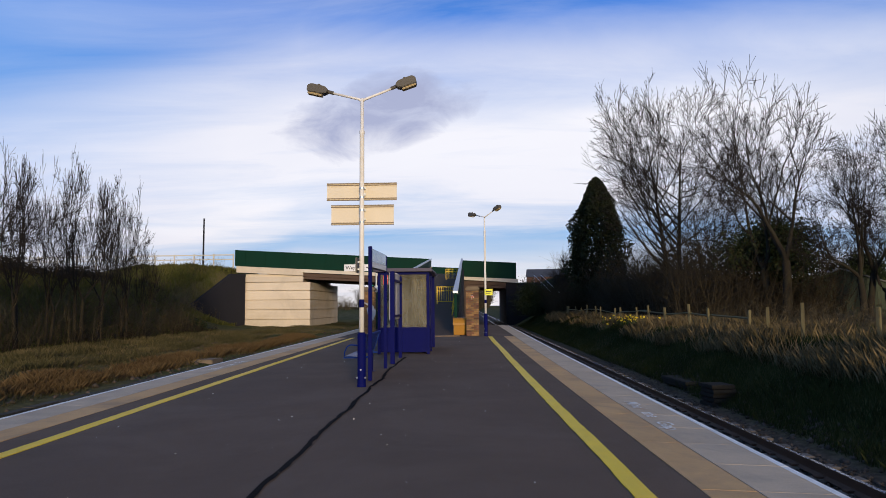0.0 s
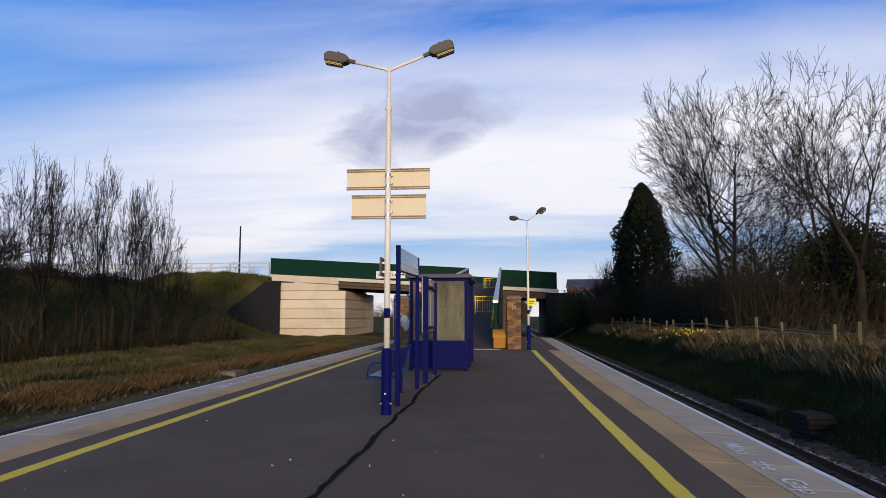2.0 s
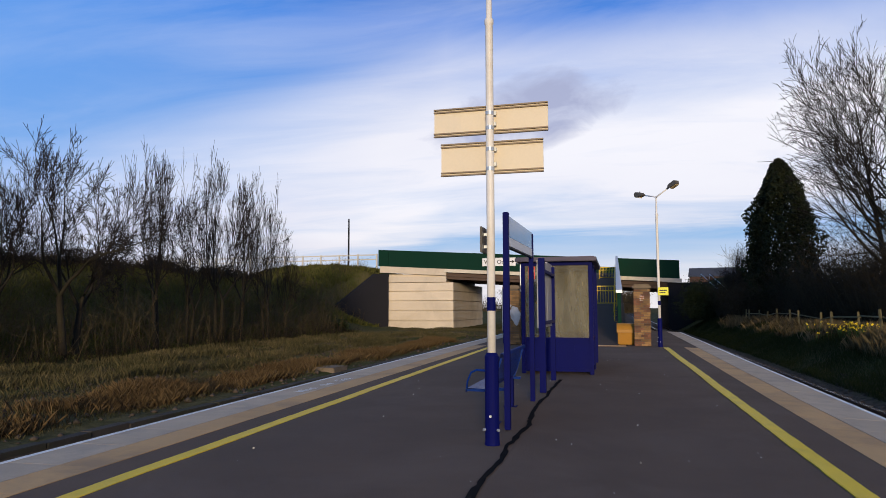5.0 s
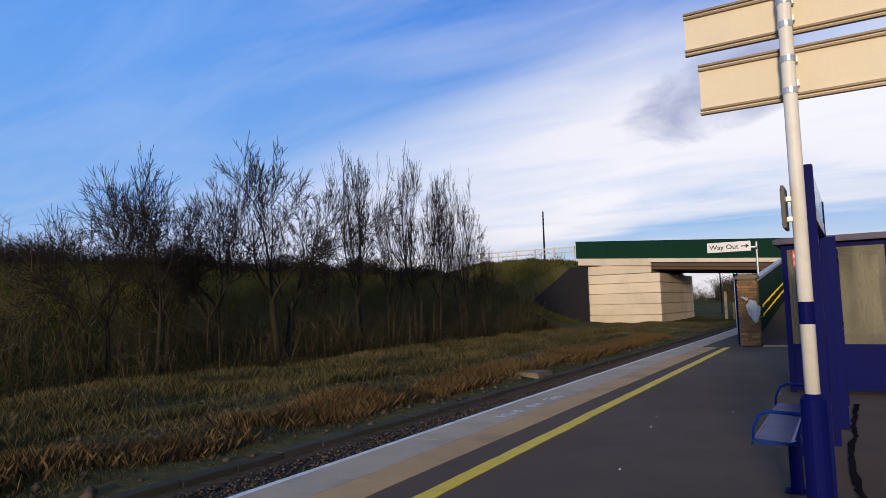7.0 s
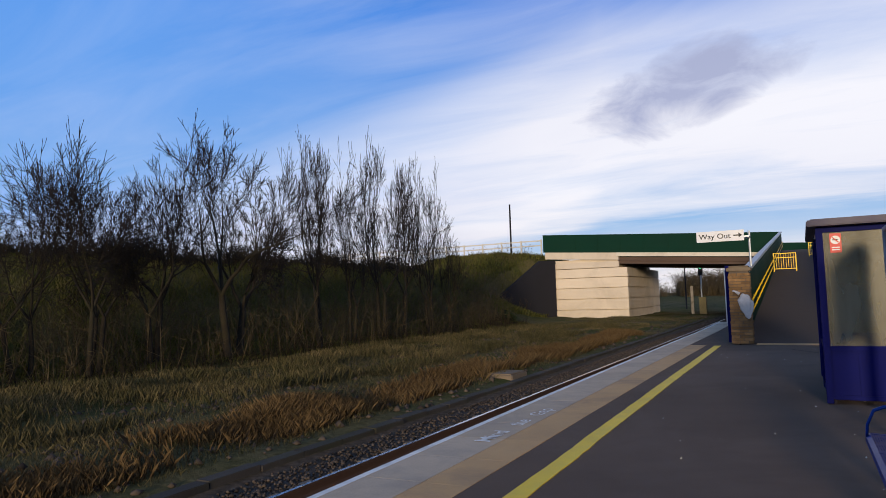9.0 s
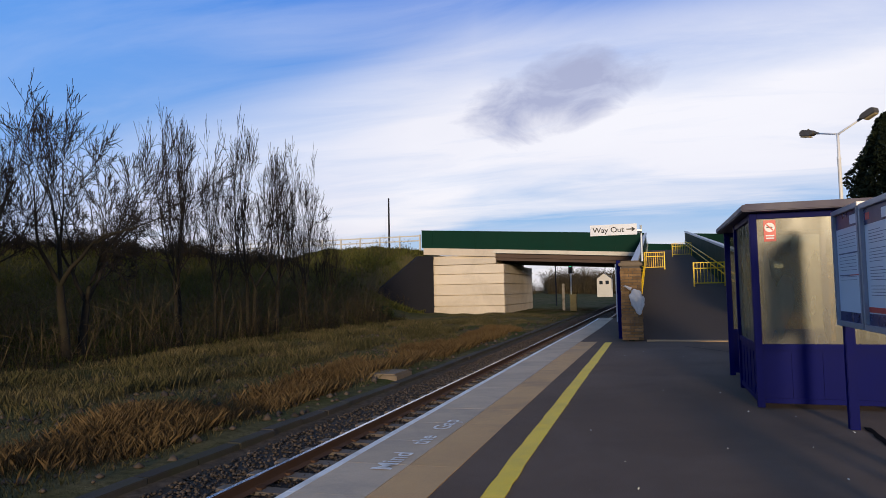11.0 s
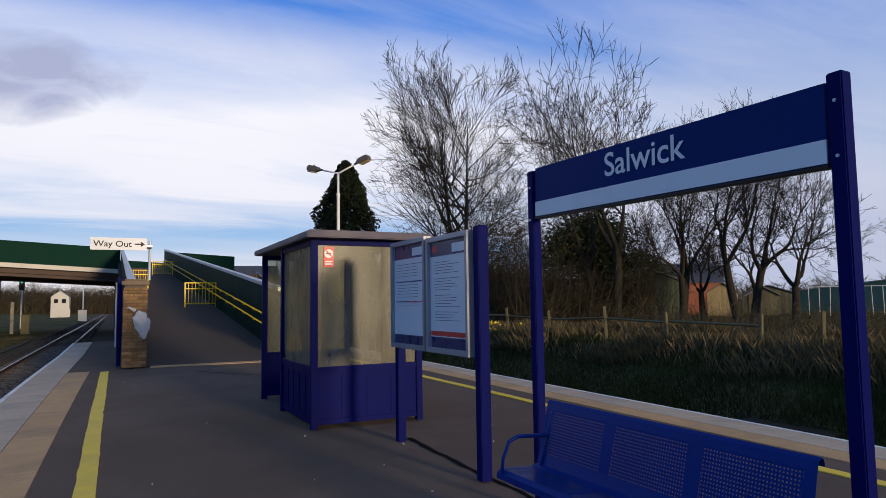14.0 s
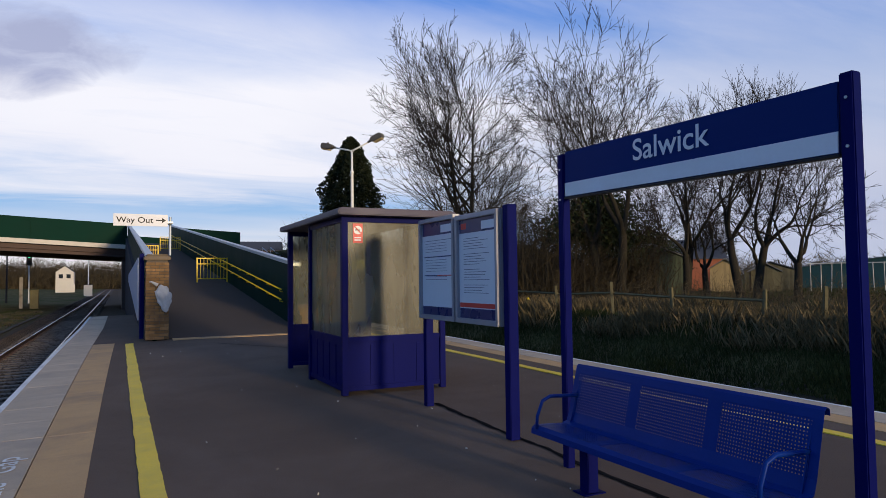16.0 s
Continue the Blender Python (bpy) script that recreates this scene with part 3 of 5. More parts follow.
def street_lamp(x, y, h, label, signs, turn=0.0):
    L = thing("platform_lamp", (x, y, float(fall(x, y)) - 0.004), label, "lamp", "platform lamps", turn)
    part("sleeve", tube([(0, 0, 0), (0, 0, 0.06), (0, 0, 0.9), (0, 0, 0.935)], [0.080, 0.074, 0.074, 0.052], 18), BLUE, L, "dark blue steel base sleeve", smooth=False)
    part("band", tube([(0, 0, 1.365), (0, 0, 1.505)], 0.046, 18), BLUE, L, "blue painted band")
    col = part("column", tube([(0, 0, 0.9), (0, 0, 2.4), (0, 0, h - 0.66), (0, 0, h - 0.64), (0, 0, h - 0.60), (0, 0, h - 0.57), (0, 0, h)], [0.044, 0.043, 0.041, 0.050, 0.050, 0.032, 0.030], 18), POST_WHITE, L, "white painted steel column", smooth=True)
    for z in (2.86, 3.07, 3.30, 3.46):
        if signs:
            part("clamp", tube([(0, 0, z - 0.02), (0, 0, z + 0.02)], 0.047, 16), GALV, L)
    bolt = mesh_of(tube([(0, -0.08, 0), (0, -0.105, 0)], 0.014, 6), "bolt", GALV)
    for a, z in ((0.9, 0.16), (-0.9, 0.16), (0.0, 0.30)):
        o = part("bolt", bolt, GALV, L, at=(0, 0, z))
        o.rotation_euler[2] = a
    for s in (-1, 1):
        lift = 0.15 if s < 0 else 0.23
        part("arm", tube([(0, 0, h - 0.05), (s * 0.06, 0, h - 0.01), (s * 0.63, 0, h + lift * 0.9)], [0.026, 0.024, 0.02], 10), POST_WHITE, L, smooth=True)
        tilt = math.atan2(lift, 0.64)
        prof = [(-0.02, -0.03), (0.06, -0.075), (0.34, -0.085), (0.36, -0.02), (0.36, 0.03), (0.30, 0.075), (0.05, 0.07), (-0.02, 0.03)]
        bm = prism(prof, "y", -0.085, 0.085)
        bmesh.ops.bevel(bm, geom=bm.edges[:], offset=0.012, segments=2, affect="EDGES", clamp_overlap=True)
        me = mesh_of(bm, "lamp_head", LAMP_GREY)
        hd = part("lamp_head", me, LAMP_GREY, L, "weathered grey lamp head")
        m = pose(s * 0.63, 0, h + lift * 0.94, 0, -math.degrees(tilt) * 1.0, 0 if s > 0 else 180)
        if s < 0:
            m = pose(s * 0.63, 0, h + lift * 0.94, 0, 0, 180) @ pose(0, 0, 0, 0, math.degrees(-tilt), 0)
        hd.matrix_local = m
        part("bowl", boxes((0.06, 0.335, -0.07, 0.07, -0.115, -0.083)), LAMP_GLASS, hd, "dull lamp bowl", bevel=0.012)
        part("spigot", tube([(-0.12, 0, -0.005), (0.0, 0, 0.0)], 0.032, 10), LAMP_GREY, hd)
        part("photocell", tube([(0.17, 0, 0.07), (0.17, 0, 0.105)], 0.022, 10), LAMP_GREY, hd)
    return L


lamp1 = street_lamp(-1.49, 10.95, 5.09, "white two-armed platform lamp with sign panels clamped to it", True)
lamp2 = street_lamp(1.13, 27.2, 5.0, "white two-armed platform lamp with a small yellow sign", False, -50)
for name, x0, x1, z0, z1 in (("sign_panel", -0.65, 0.60, 2.225 + 1.0, 2.54 + 1.0), ("sign_panel", -0.57, 0.545, 2.785, 3.145)):
    s = thing(name, (-1.485, 11.07, z0 + 0.005), "cream backed sign panel with brown edge rails on the lamp", "sign", "signs on the lamp")
    part("sheet", boxes((x0, x1, 0.0, 0.012, 0, z1 - z0)), SIGN_BACK, s)
    for z in (0.0, 0.03, z1 - z0 - 0.045, z1 - z0 - 0.015):
        part("edge_rail", boxes((x0 - 0.003, x1 + 0.003, -0.022, -0.002, z, z + 0.014)), SIGN_RAIL, s)
    for z in (0.08, z1 - z0 - 0.12):
        part("bracket", boxes((-0.05, 0.05, -0.058, -0.023, z, z + 0.04)), GALV, s)

# ---- running-in board ----


def name_board():
    b = thing("station_name_board", (-1.455, 12.90, rise(12.9)), "blue station name board on two blue posts with white lettering", "sign")
    for y in (-1.165, 1.165):
        p = part("post", boxes((-0.034, 0.034, y - 0.036, y + 0.036, 0, 2.485)), BLUE, b, bevel=0.006)
        bolt = mesh_of(tube([(-0.033, 0, 0), (-0.040, 0, 0)], 0.008, 6), "bolt", GALV)
        for z in (2.12, 2.36):
            part("bolt", bolt, GALV, p, at=(0, y, z))
    part("panel", boxes((-0.022, 0.022, -1.115, 1.115, 2.115, 2.475)), SIGN_BLUE, b, "dark blue enamel panel", bevel=0.004)
    part("band", boxes((-0.0255, 0.0255, -1.112, 1.112, 2.12, 2.225)), SIGN_WHITE, b, "white band along the bottom")
    part("frame", boxes((-0.028, 0.028, -1.118, 1.118, 2.10, 2.114)), BLACK, b)
    return b


board = name_board()

# ---- shelter ----


def shelter():
    S = thing("waiting_shelter", (-1.41, 19.29, rise(19.0)), "blue framed waiting shelter with scuffed plastic windows", "shelter")
    x0, x1, y0, y1, h = -0.68, 0.68, -1.46, 1.46, 2.26
    w = 0.04
    posts = [(x0, y0), (x1, y0), (x0, y1), (x1, y1), (x0, 0.12), (x1, -0.28)]
    for x, y in posts:
        part("post", boxes((x - w, x + w, y - w, y + w, 0.0, h)), BLUE, S, bevel=0.006)

    def wall(ax, c, a, b):
        a, b = a + w, b - w

        def bx(lo, hi, z0, z1, d):
            return (lo, hi, c - d, c + d, z0, z1) if ax == "x" else (c - d, c + d, lo, hi, z0, z1)
        k = part("kick_panel", boxes(bx(a, b, 0.08, 0.66, 0.012)), BLUE, S, "blue steel lower panel")
        n = max(2, round((b - a) / 0.3))
        for i in range(1, n):
            p = a + (b - a) * i / n
            part("rib", boxes(bx(p - 0.02, p + 0.02, 0.12, 0.62, 0.02)), BLUE, k)
        for z0, z1 in ((0.05, 0.11), (0.66, 0.73), (2.19, 2.26)):
            part("rail", boxes(bx(a, b, z0, z1, 0.03)), BLUE, S, bevel=0.005)
        part("window", boxes(bx(a, b, 0.73, 2.19, 0.004)), ACRYLIC, S, "scuffed clear plastic window tinted yellow for sun glow")
    wall("x", y0, x0, x1)
    wall("x", y1, x0, x1)
    wall("y", x0, y0, 0.12)
    wall("y", x1, y0, -0.28)
    rf = part("roof", boxes((x0 - 0.14, x1 + 0.13, y0 - 0.22, y1 + 0.17, 2.265, 2.345)), ROOF, S, "grey flat roof with an overhanging edge", bevel=0.012)
    part("roof_sheet", boxes((x0 - 0.09, x1 + 0.09, y0 - 0.17, y1 + 0.12, 2.345, 2.36)), ROOF, rf)
    part("seat_rail", boxes((-0.2, 0.2, 1.05, 1.36, 0.45, 0.50)), BLUE, S)
    part("seat_leg", boxes((-0.03, 0.03, 1.18, 1.24, 0, 0.45)), BLUE, S)
    return S


shelter()

# ---- lettering on the boards ----


def word(text, length, height, material, parent, origin, right, up, name="lettering", label="", thick=0.0015):
    """A word scaled to a length and height, starting at origin and reading along right."""
    cu = bpy.data.curves.new(name, "FONT")
    cu.body, cu.size, cu.extrude, cu.offset = text, 1.0, 0.0, 0.010
    tmp = new("tmp_text", cu)
    me = bpy.data.meshes.new_from_object(tmp.evaluated_get(bpy.context.evaluated_depsgraph_get()))
    bpy.data.objects.remove(tmp)
    co = np.empty(len(me.vertices) * 3)
    me.vertices.foreach_get("co", co)
    co = co.reshape(-1, 3)
    sx = length / (co[:, 0].max() - co[:, 0].min())
    sy = height / co[:, 1].max()
    r, u = Vector(right), Vector(up)
    n = r.cross(u)
    m = Matrix(((r.x, u.x, n.x, origin[0]), (r.y, u.y, n.y, origin[1]), (r.z, u.z, n.z, origin[2]), (0, 0, 0, 1)))
    me.transform(m @ Matrix.Diagonal((sx, sy, 1, 1)) @ Matrix.Translation((-co[:, 0].min(), 0, 0)))
    me.materials.clear()
    me.materials.append(material)
    ob = new(name, me)
    ob.parent = parent
    return tagged(ob, label)


word("Salwick", 0.66, 0.145, SIGN_WHITE, board, (-0.0275, 0.335, 2.292), (0, -1, 0), (0, 0, 1), label="white station name lettering")
part("gloss_face", boxes((0.0225, 0.0245, -1.11, 1.11, 2.228, 2.472)), mat("glossy_blue_enamel", (0.01, 0.02, 0.10), 0.12, scale=2, var=0.05, bump=0.0, spec=0.7), board)

for ob in board.children:
    if not ob.name.startswith("post"):
        ob.matrix_basis = Matrix.Translation((0, 0, 2.27)) @ Matrix.Rotation(0.02, 4, "X") @ Matrix.Translation((0, 0, -2.27))

MARK = mat("white_marking_paint", (0.80, 0.79, 0.75), 0.7, scale=14, var=0.2, fine=60, bump=0.1, stain=(0.45, 0.4, 0.34), amount=0.6)
for side, x, y0, d, cross in ((-1, edge_l(15.6) + 0.58, 14.60, 1, 0.018), (1, edge_r(8.5) - 0.58, 9.55, -1, -0.044)):
    t = thing("platform_marking", (x, y0, float(fall(x, y0)) + 0.0125), "worn white warning words painted on the coping slabs", "marking", "painted words on the edge")
    t.rotation_euler = (0.008, -cross, 0)
    for w, a, ln in (("Mind", 0.0, 0.58), ("the", 0.92, 0.38), ("Gap", 1.62, 0.52)):
        word(w, ln, 0.19, MARK, t, (0, d * a, 0), (0, d, 0), (side, 0, 0))

# ---- information board ----


def poster_case(y0, y1, z0, z1, parts):
    c = thing("poster_case", (-1.445, (y0 + y1) / 2, z0), "grey framed glazed poster case with printed notices", "notice board", "poster cases")
    w, h = (y1 - y0) / 2 - 0.006, z1 - z0
    part("back", boxes((-0.01, 0.035, -w, w, 0, h)), ALU, c)
    f = 0.05
    for r in ((-w, w, 0, f), (-w, w, h - f, h), (-w, -w + f, f, h - f), (w - f, w, f, h - f)):
        part("frame_bar", boxes((-0.045, -0.0105, r[0], r[1], r[2], r[3])), ALU, c, bevel=0.005)
    part("poster", boxes((-0.0135, -0.0105, -w + f, w - f, f, h - f)), PAPER, c, "printed paper poster")
    a = w - f - 0.01

    def bar(u0, u1, v0, v1, m, d=0.0155):
        # u runs to the reader's right, v up, both in shares of the sheet
        part("print", boxes((-d, -0.0136, a - 2 * a * u1, a - 2 * a * u0, f + (h - 2 * f) * v0, f + (h - 2 * f) * v1)), m, c)
    for row in parts:
        bar(*row)
    return c


head = [(0.0, 1.0, 0.86, 1.0, NAVY), (0.62, 0.95, 0.88, 0.96, PAPER, 0.0165), (0.05, 0.2, 0.90, 0.96, RED, 0.0165)]
lines = [(0.12, 0.12 + 0.7 * (0.6 + 0.4 * math.sin(5.0 * k) ** 2), 0.80 - 0.026 * k, 0.805 - 0.026 * k, INK) for k in range(22) if k % 6 != 5]
poster_case(15.06, 15.94, 1.03, 2.14, head + lines + [(0.0, 1.0, 0.11, 0.155, RED), (0.0, 1.0, 0.0, 0.10, NAVY)])
lines2 = [(0.06, 0.94, 0.80, 0.805, INK), (0.06, 0.55, 0.62, 0.632, INK), (0.55, 0.94, 0.62, 0.632, NAVY), (0.06, 0.5, 0.42, 0.43, NAVY), (0.5, 0.94, 0.42, 0.43, RED)] + [(0.1, 0.8, 0.77 - 0.03 * k, 0.774 - 0.03 * k, INK) for k in range(14) if k not in (4, 5, 11)]
poster_case(15.96, 16.87, 1.03, 2.17, head[:2] + lines2 + [(0.0, 1.0, 0.0, 0.09, NAVY)])
ib = thing("notice_board_frame", (-1.40, 15.9, rise(15.9)), "two blue steel posts that carry the poster cases", "sign posts")
part("post", boxes((-0.05, 0.05, -0.97, -0.875, 0, 2.16)), BLUE, ib, bevel=0.006)
part("post", boxes((-0.045, 0.045, 0.86, 0.95, 0, 2.12)), BLUE, ib, bevel=0.006)
part("crossbar", boxes((0.001, 0.05, -0.86, 0.86, 1.08, 1.13)), BLUE, ib)
part("crossbar", boxes((0.001, 0.05, -0.86, 0.86, 1.93, 1.98)), BLUE, ib)

# ---- bench ----


def mesh_panel(u0, u1, path, name, pitch=0.019):
    """A perforated sheet bent along a path of (x, z) points and running from u0 to u1 in y."""
    L = [0.0]
    for a, b in zip(path, path[1:]):
        L.append(L[-1] + math.dist(a, b))
    nv, nu = max(1, int(L[-1] / pitch)), max(1, int((u1 - u0) / pitch))
    s = np.linspace(0, L[-1], nv + 1)
    P = np.stack([np.interp(s, L, [p[0] for p in path]), np.interp(s, L, [p[1] for p in path])], 1)
    V, F = [], []
    us = np.linspace(u0, u1, nu + 1)
    for i in range(nv):
        for j in range(nu):
            a, b = P[i], P[i + 1]
            n = len(V)
            k = 0.32
            c = [(0, 0), (1, 0), (1, 1), (0, 1)]
            for q in (c, [(k, k), (1 - k, k), (1 - k, 1 - k), (k, 1 - k)]):
                for uu, vv in q:
                    p = a + (b - a) * vv
                    V.append((p[0], us[j] + (us[j + 1] - us[j]) * uu, p[1]))
            for e in range(4):
                F.append((n + e, n + (e + 1) % 4, n + 4 + (e + 1) % 4, n + 4 + e))
    return mesh_np(name, np.array(V), np.array(F), BENCH_BLUE)


def bench():
    b = thing("bench", (-1.52, 12.83, rise(12.7)), "blue perforated steel bench with curved armrests", "bench")
    b.scale = (0.75, 0.985, 0.985)
    h = 0.99
    seat = [(-0.60, 0.425), (-0.57, 0.45), (-0.25, 0.435), (-0.19, 0.45)]
    back = [(-0.19, 0.45), (-0.16, 0.50), (-0.06, 0.84), (-0.03, 0.862), (0.0, 0.85)]
    w = 2 * h / 3
    for k in range(3):
        y0, y1 = -h + w * k + 0.05, -h + w * (k + 1) - 0.05
        part("seat_mesh", mesh_panel(y0, y1, seat[1:3], "seat_mesh"), BENCH_BLUE, b, "perforated steel seat")
        part("back_mesh", mesh_panel(y0, y1, [(-0.155, 0.515), (-0.068, 0.80)], "back_mesh"), BENCH_BLUE, b, "perforated steel backrest")

    def sheet(path, y0, y1, t=0.004):
        up = [(x, z + t) for x, z in path]
        return prism(path + up[::-1], "y", y0, y1)
    part("front_roll", sheet([(-0.61, 0.39), (-0.605, 0.425), (-0.57, 0.447)], -h, h), BENCH_BLUE, b)
    part("seat_fold", sheet([(-0.25, 0.432), (-0.19, 0.447), (-0.158, 0.515)], -h, h), BENCH_BLUE, b)
    part("back_roll", sheet([(-0.068, 0.80), (-0.052, 0.845), (-0.03, 0.86), (-0.005, 0.85), (0.0, 0.82)], -h, h), BENCH_BLUE, b)
    for k in range(4):
        y = -h + w * k
        a, c = (y - 0.05 if k else y), (y + 0.05 if k < 3 else y)
        part("seat_border", sheet([(-0.57, 0.447), (-0.25, 0.432)], a, c), BENCH_BLUE, b)
        part("back_border", sheet([(-0.158, 0.515), (-0.068, 0.80)], a, c), BENCH_BLUE, b)
    for y in (-h + 0.06, h - 0.06):
        part("armrest", tube([(-0.60, y, 0.43), (-0.59, y, 0.52), (-0.53, y, 0.625), (-0.44, y, 0.655), (-0.20, y, 0.645), (-0.10, y, 0.64)], 0.014, 10), BENCH_BLUE, b, smooth=True)
        part("end_plate", prism([(-0.60, 0.40), (-0.2, 0.40), (-0.03, 0.80), (-0.06, 0.80), (-0.22, 0.43), (-0.60, 0.43)], "y", y - 0.004, y + 0.004), BENCH_BLUE, b)
    for y in (-h + 0.30, h - 0.30):
        part("leg", boxes((-0.30, -0.18, y - 0.05, y + 0.05, 0.012, 0.43)), BLUE, b, bevel=0.006)
        part("foot", boxes((-0.36, -0.12, y - 0.07, y + 0.07, 0, 0.012)), BLUE, b)
        part("bearer", boxes((-0.56, -0.05, y - 0.025, y + 0.025, 0.39, 0.425)), BENCH_BLUE, b)
    return b


bench()

# ---- small signs ----
ns = thing("no_smoking_sign", (-1.91, 17.822, 1.955), "red and white no smoking notice on the shelter window", "sign", "no smoking notices")
part("plate", boxes((-0.065, 0.065, -0.004, 0, 0, 0.25)), RED, ns)
part("disc", tube([(0, -0.004, 0.165), (0, -0.007, 0.165)], 0.055, 20), SIGN_WHITE, ns)
part("cigarette", boxes((-0.035, 0.03, -0.009, -0.0071, 0.160, 0.172)), BLACK, ns)
slash = part("slash", boxes((-0.05, 0.05, -0.0105, -0.0091, -0.007, 0.007)), RED, ns, at=(0, 0, 0.165))
slash.rotation_euler[1] = radians(45)
part("print", boxes((-0.045, 0.045, -0.006, -0.0041, 0.03, 0.045)), SIGN_WHITE, ns)
part("print", boxes((-0.045, 0.045, -0.006, -0.0041, 0.06, 0.075)), SIGN_WHITE, ns)

bx = thing("small_sign", (-1.55, 10.95, 1.93), "small two-sided panel clamped to the lamp column", "sign")
part("plate", boxes((-0.03, -0.008, -0.13, 0.13, 0, 0.27)), LAMP_GREY, bx, bevel=0.004)
part("face", boxes((-0.034, -0.0305, -0.11, 0.11, 0.02, 0.25)), ALU, bx)
part("bracket", boxes((-0.0075, 0.03, -0.02, 0.02, 0.05, 0.08)), GALV, bx)
part("bracket", boxes((-0.0075, 0.03, -0.02, 0.02, 0.18, 0.21)), GALV, bx)

ys = thing("yellow_sign", (1.255, 27.12, 1.77), "small yellow notice clamped to the lamp column", "sign")
YSIGN = mat("yellow_sign_face", (0.72, 0.70, 0.05), 0.5, scale=4, var=0.05, bump=0.0)
part("plate", boxes((-0.16, 0.17, -0.01, 0.0, 0, 0.26)), YSIGN, ys)
part("print", boxes((-0.11, 0.12, -0.012, -0.0101, 0.14, 0.18)), BLACK, ys)
part("print", boxes((-0.11, 0.08, -0.012, -0.0101, 0.07, 0.10)), BLACK, ys)
part("bracket", boxes((-0.14, -0.08, 0.0, 0.04, 0.1, 0.14)), GALV, ys)

wo = thing("way_out_sign", (-3.53, 27.0, 0.05), "white way out sign with an arrow on a grey post", "sign")
part("post", tube([(0.03, 0.55, 2.1), (0.03, 0.55, 3.06)], 0.03, 12), GALV, wo, "grey steel post")
part("bracket", boxes((-0.1, 0.06, 0.02, 0.54, 2.86, 2.9)), GALV, wo)
part("panel", boxes((-1.24, -0.06, 0.0, 0.02, 2.775, 3.06)), SIGN_WHITE, wo, "white panel", bevel=0.003)
word("Way Out", 0.80, 0.135, BLACK, wo, (-1.18, -0.003, 2.855), (1, 0, 0), (0, 0, 1), label="black lettering")
part("arrow", prism([(-0.32, 2.905), (-0.19, 2.905), (-0.19, 2.855), (-0.10, 2.92), (-0.19, 2.985), (-0.19, 2.935), (-0.32, 2.935)], "y", -0.004, -0.001), BLACK, wo)

# ---- gate pillars ----


def pillar(name, x, y, h, material, label):
    p = thing(name, (x, y, 0.095), label, "pillar", "gate pillars")
    part("core", boxes((-0.235, 0.235, -0.235, 0.235, 0, h - 0.14)), MORTAR, p)
    br = mesh_of(boxes((-0.1, 0.1, -0.05, 0.05, 0, 0.064)), "brick", material, 0.004)
    n = int((h - 0.15) / 0.075)
    quoin = mesh_of(boxes((-0.1, 0.1, -0.05, 0.05, 0, 0.064)), "brick", BRICK, 0.004) if material is BRICK_R else None
    for k in range(n):
        for s in range(4):
            for j in range(2):
                o = part("brick", quoin if quoin and (k // 3 + j + s) % 2 else br, material, p)
                u = -0.105 + 0.212 * j + (0.05 if k % 2 else -0.05)
                v = 0.215 + random.uniform(-0.006, 0.006)
                o.matrix_local = pose(0, 0, 0, 0, 0, 90 * s) @ pose(u, -v, 0.006 + 0.075 * k, 0, 0, random.uniform(-1.5, 1.5))
    part("cap", boxes((-0.30, 0.30, -0.30, 0.30, h - 0.14, h - 0.05)), CAPSTONE, p, "worn stone cap", bevel=0.015)
    part("cap_top", boxes((-0.26, 0.26, -0.26, 0.26, h - 0.05, h)), CAPSTONE, p, bevel=0.03)
    return p


pillar("brick_pillar", -3.80, 27.50, 2.07, BRICK, "buff brick gate pillar with a worn stone cap")
pl = pillar("brick_pillar", 0.58, 27.42, 2.05, BRICK_R, "brown brick gate pillar with pale quoins and a stone cap")
ns2 = thing("no_smoking_sign", (0.58, 27.165, 1.60), "white no smoking notice fixed to a brick pillar", "sign", "no smoking notices")
part("plate", boxes((-0.07, 0.07, 0, 0.006, 0, 0.2)), SIGN_WHITE, ns2)
part("ring", tube([(0, -0.001, 0.12), (0, -0.004, 0.12)], 0.055, 20), RED, ns2)
part("disc", tube([(0, -0.0042, 0.12), (0, -0.006, 0.12)], 0.04, 20), SIGN_WHITE, ns2)
part("slash", boxes((-0.04, 0.04, -0.008, -0.0062, 0.114, 0.126)), RED, ns2)


def plastic_bag():
    m = mat("thin_plastic", (0.52, 0.51, 0.50), 0.25, scale=9, var=0.15, fine=30, bump=0.3)
    bm = bmesh.new()
    bmesh.ops.create_icosphere(bm, subdivisions=4, radius=1.0)
    for v in bm.verts:
        c = v.co.copy()
        w = 0.5 + 0.5 * max(0.0, min(1.0, (c.z + 1) / 1.5))
        n = noise.noise(c * 2.3) * 0.35 + noise.noise(c * 6.0) * 0.18
        f = 1 + n
        v.co = Vector((c.x * 0.19 * w * f + 0.05 * (1 - c.z), c.y * 0.04 * w * f, c.z * 0.33 * (1 + 0.3 * n)))
    b = thing("plastic_bag", (-3.70, 27.20, 1.08), "crumpled pale plastic bag caught on a brick pillar", "bag")
    part("bag", bm, m, b, smooth=True)
    part("knot", tube([(-0.10, 0.02, 0.34), (-0.24, -0.01, 0.42), (-0.30, 0.12, 0.40)], [0.05, 0.02, 0.03], 7), m, b)


plastic_bag()


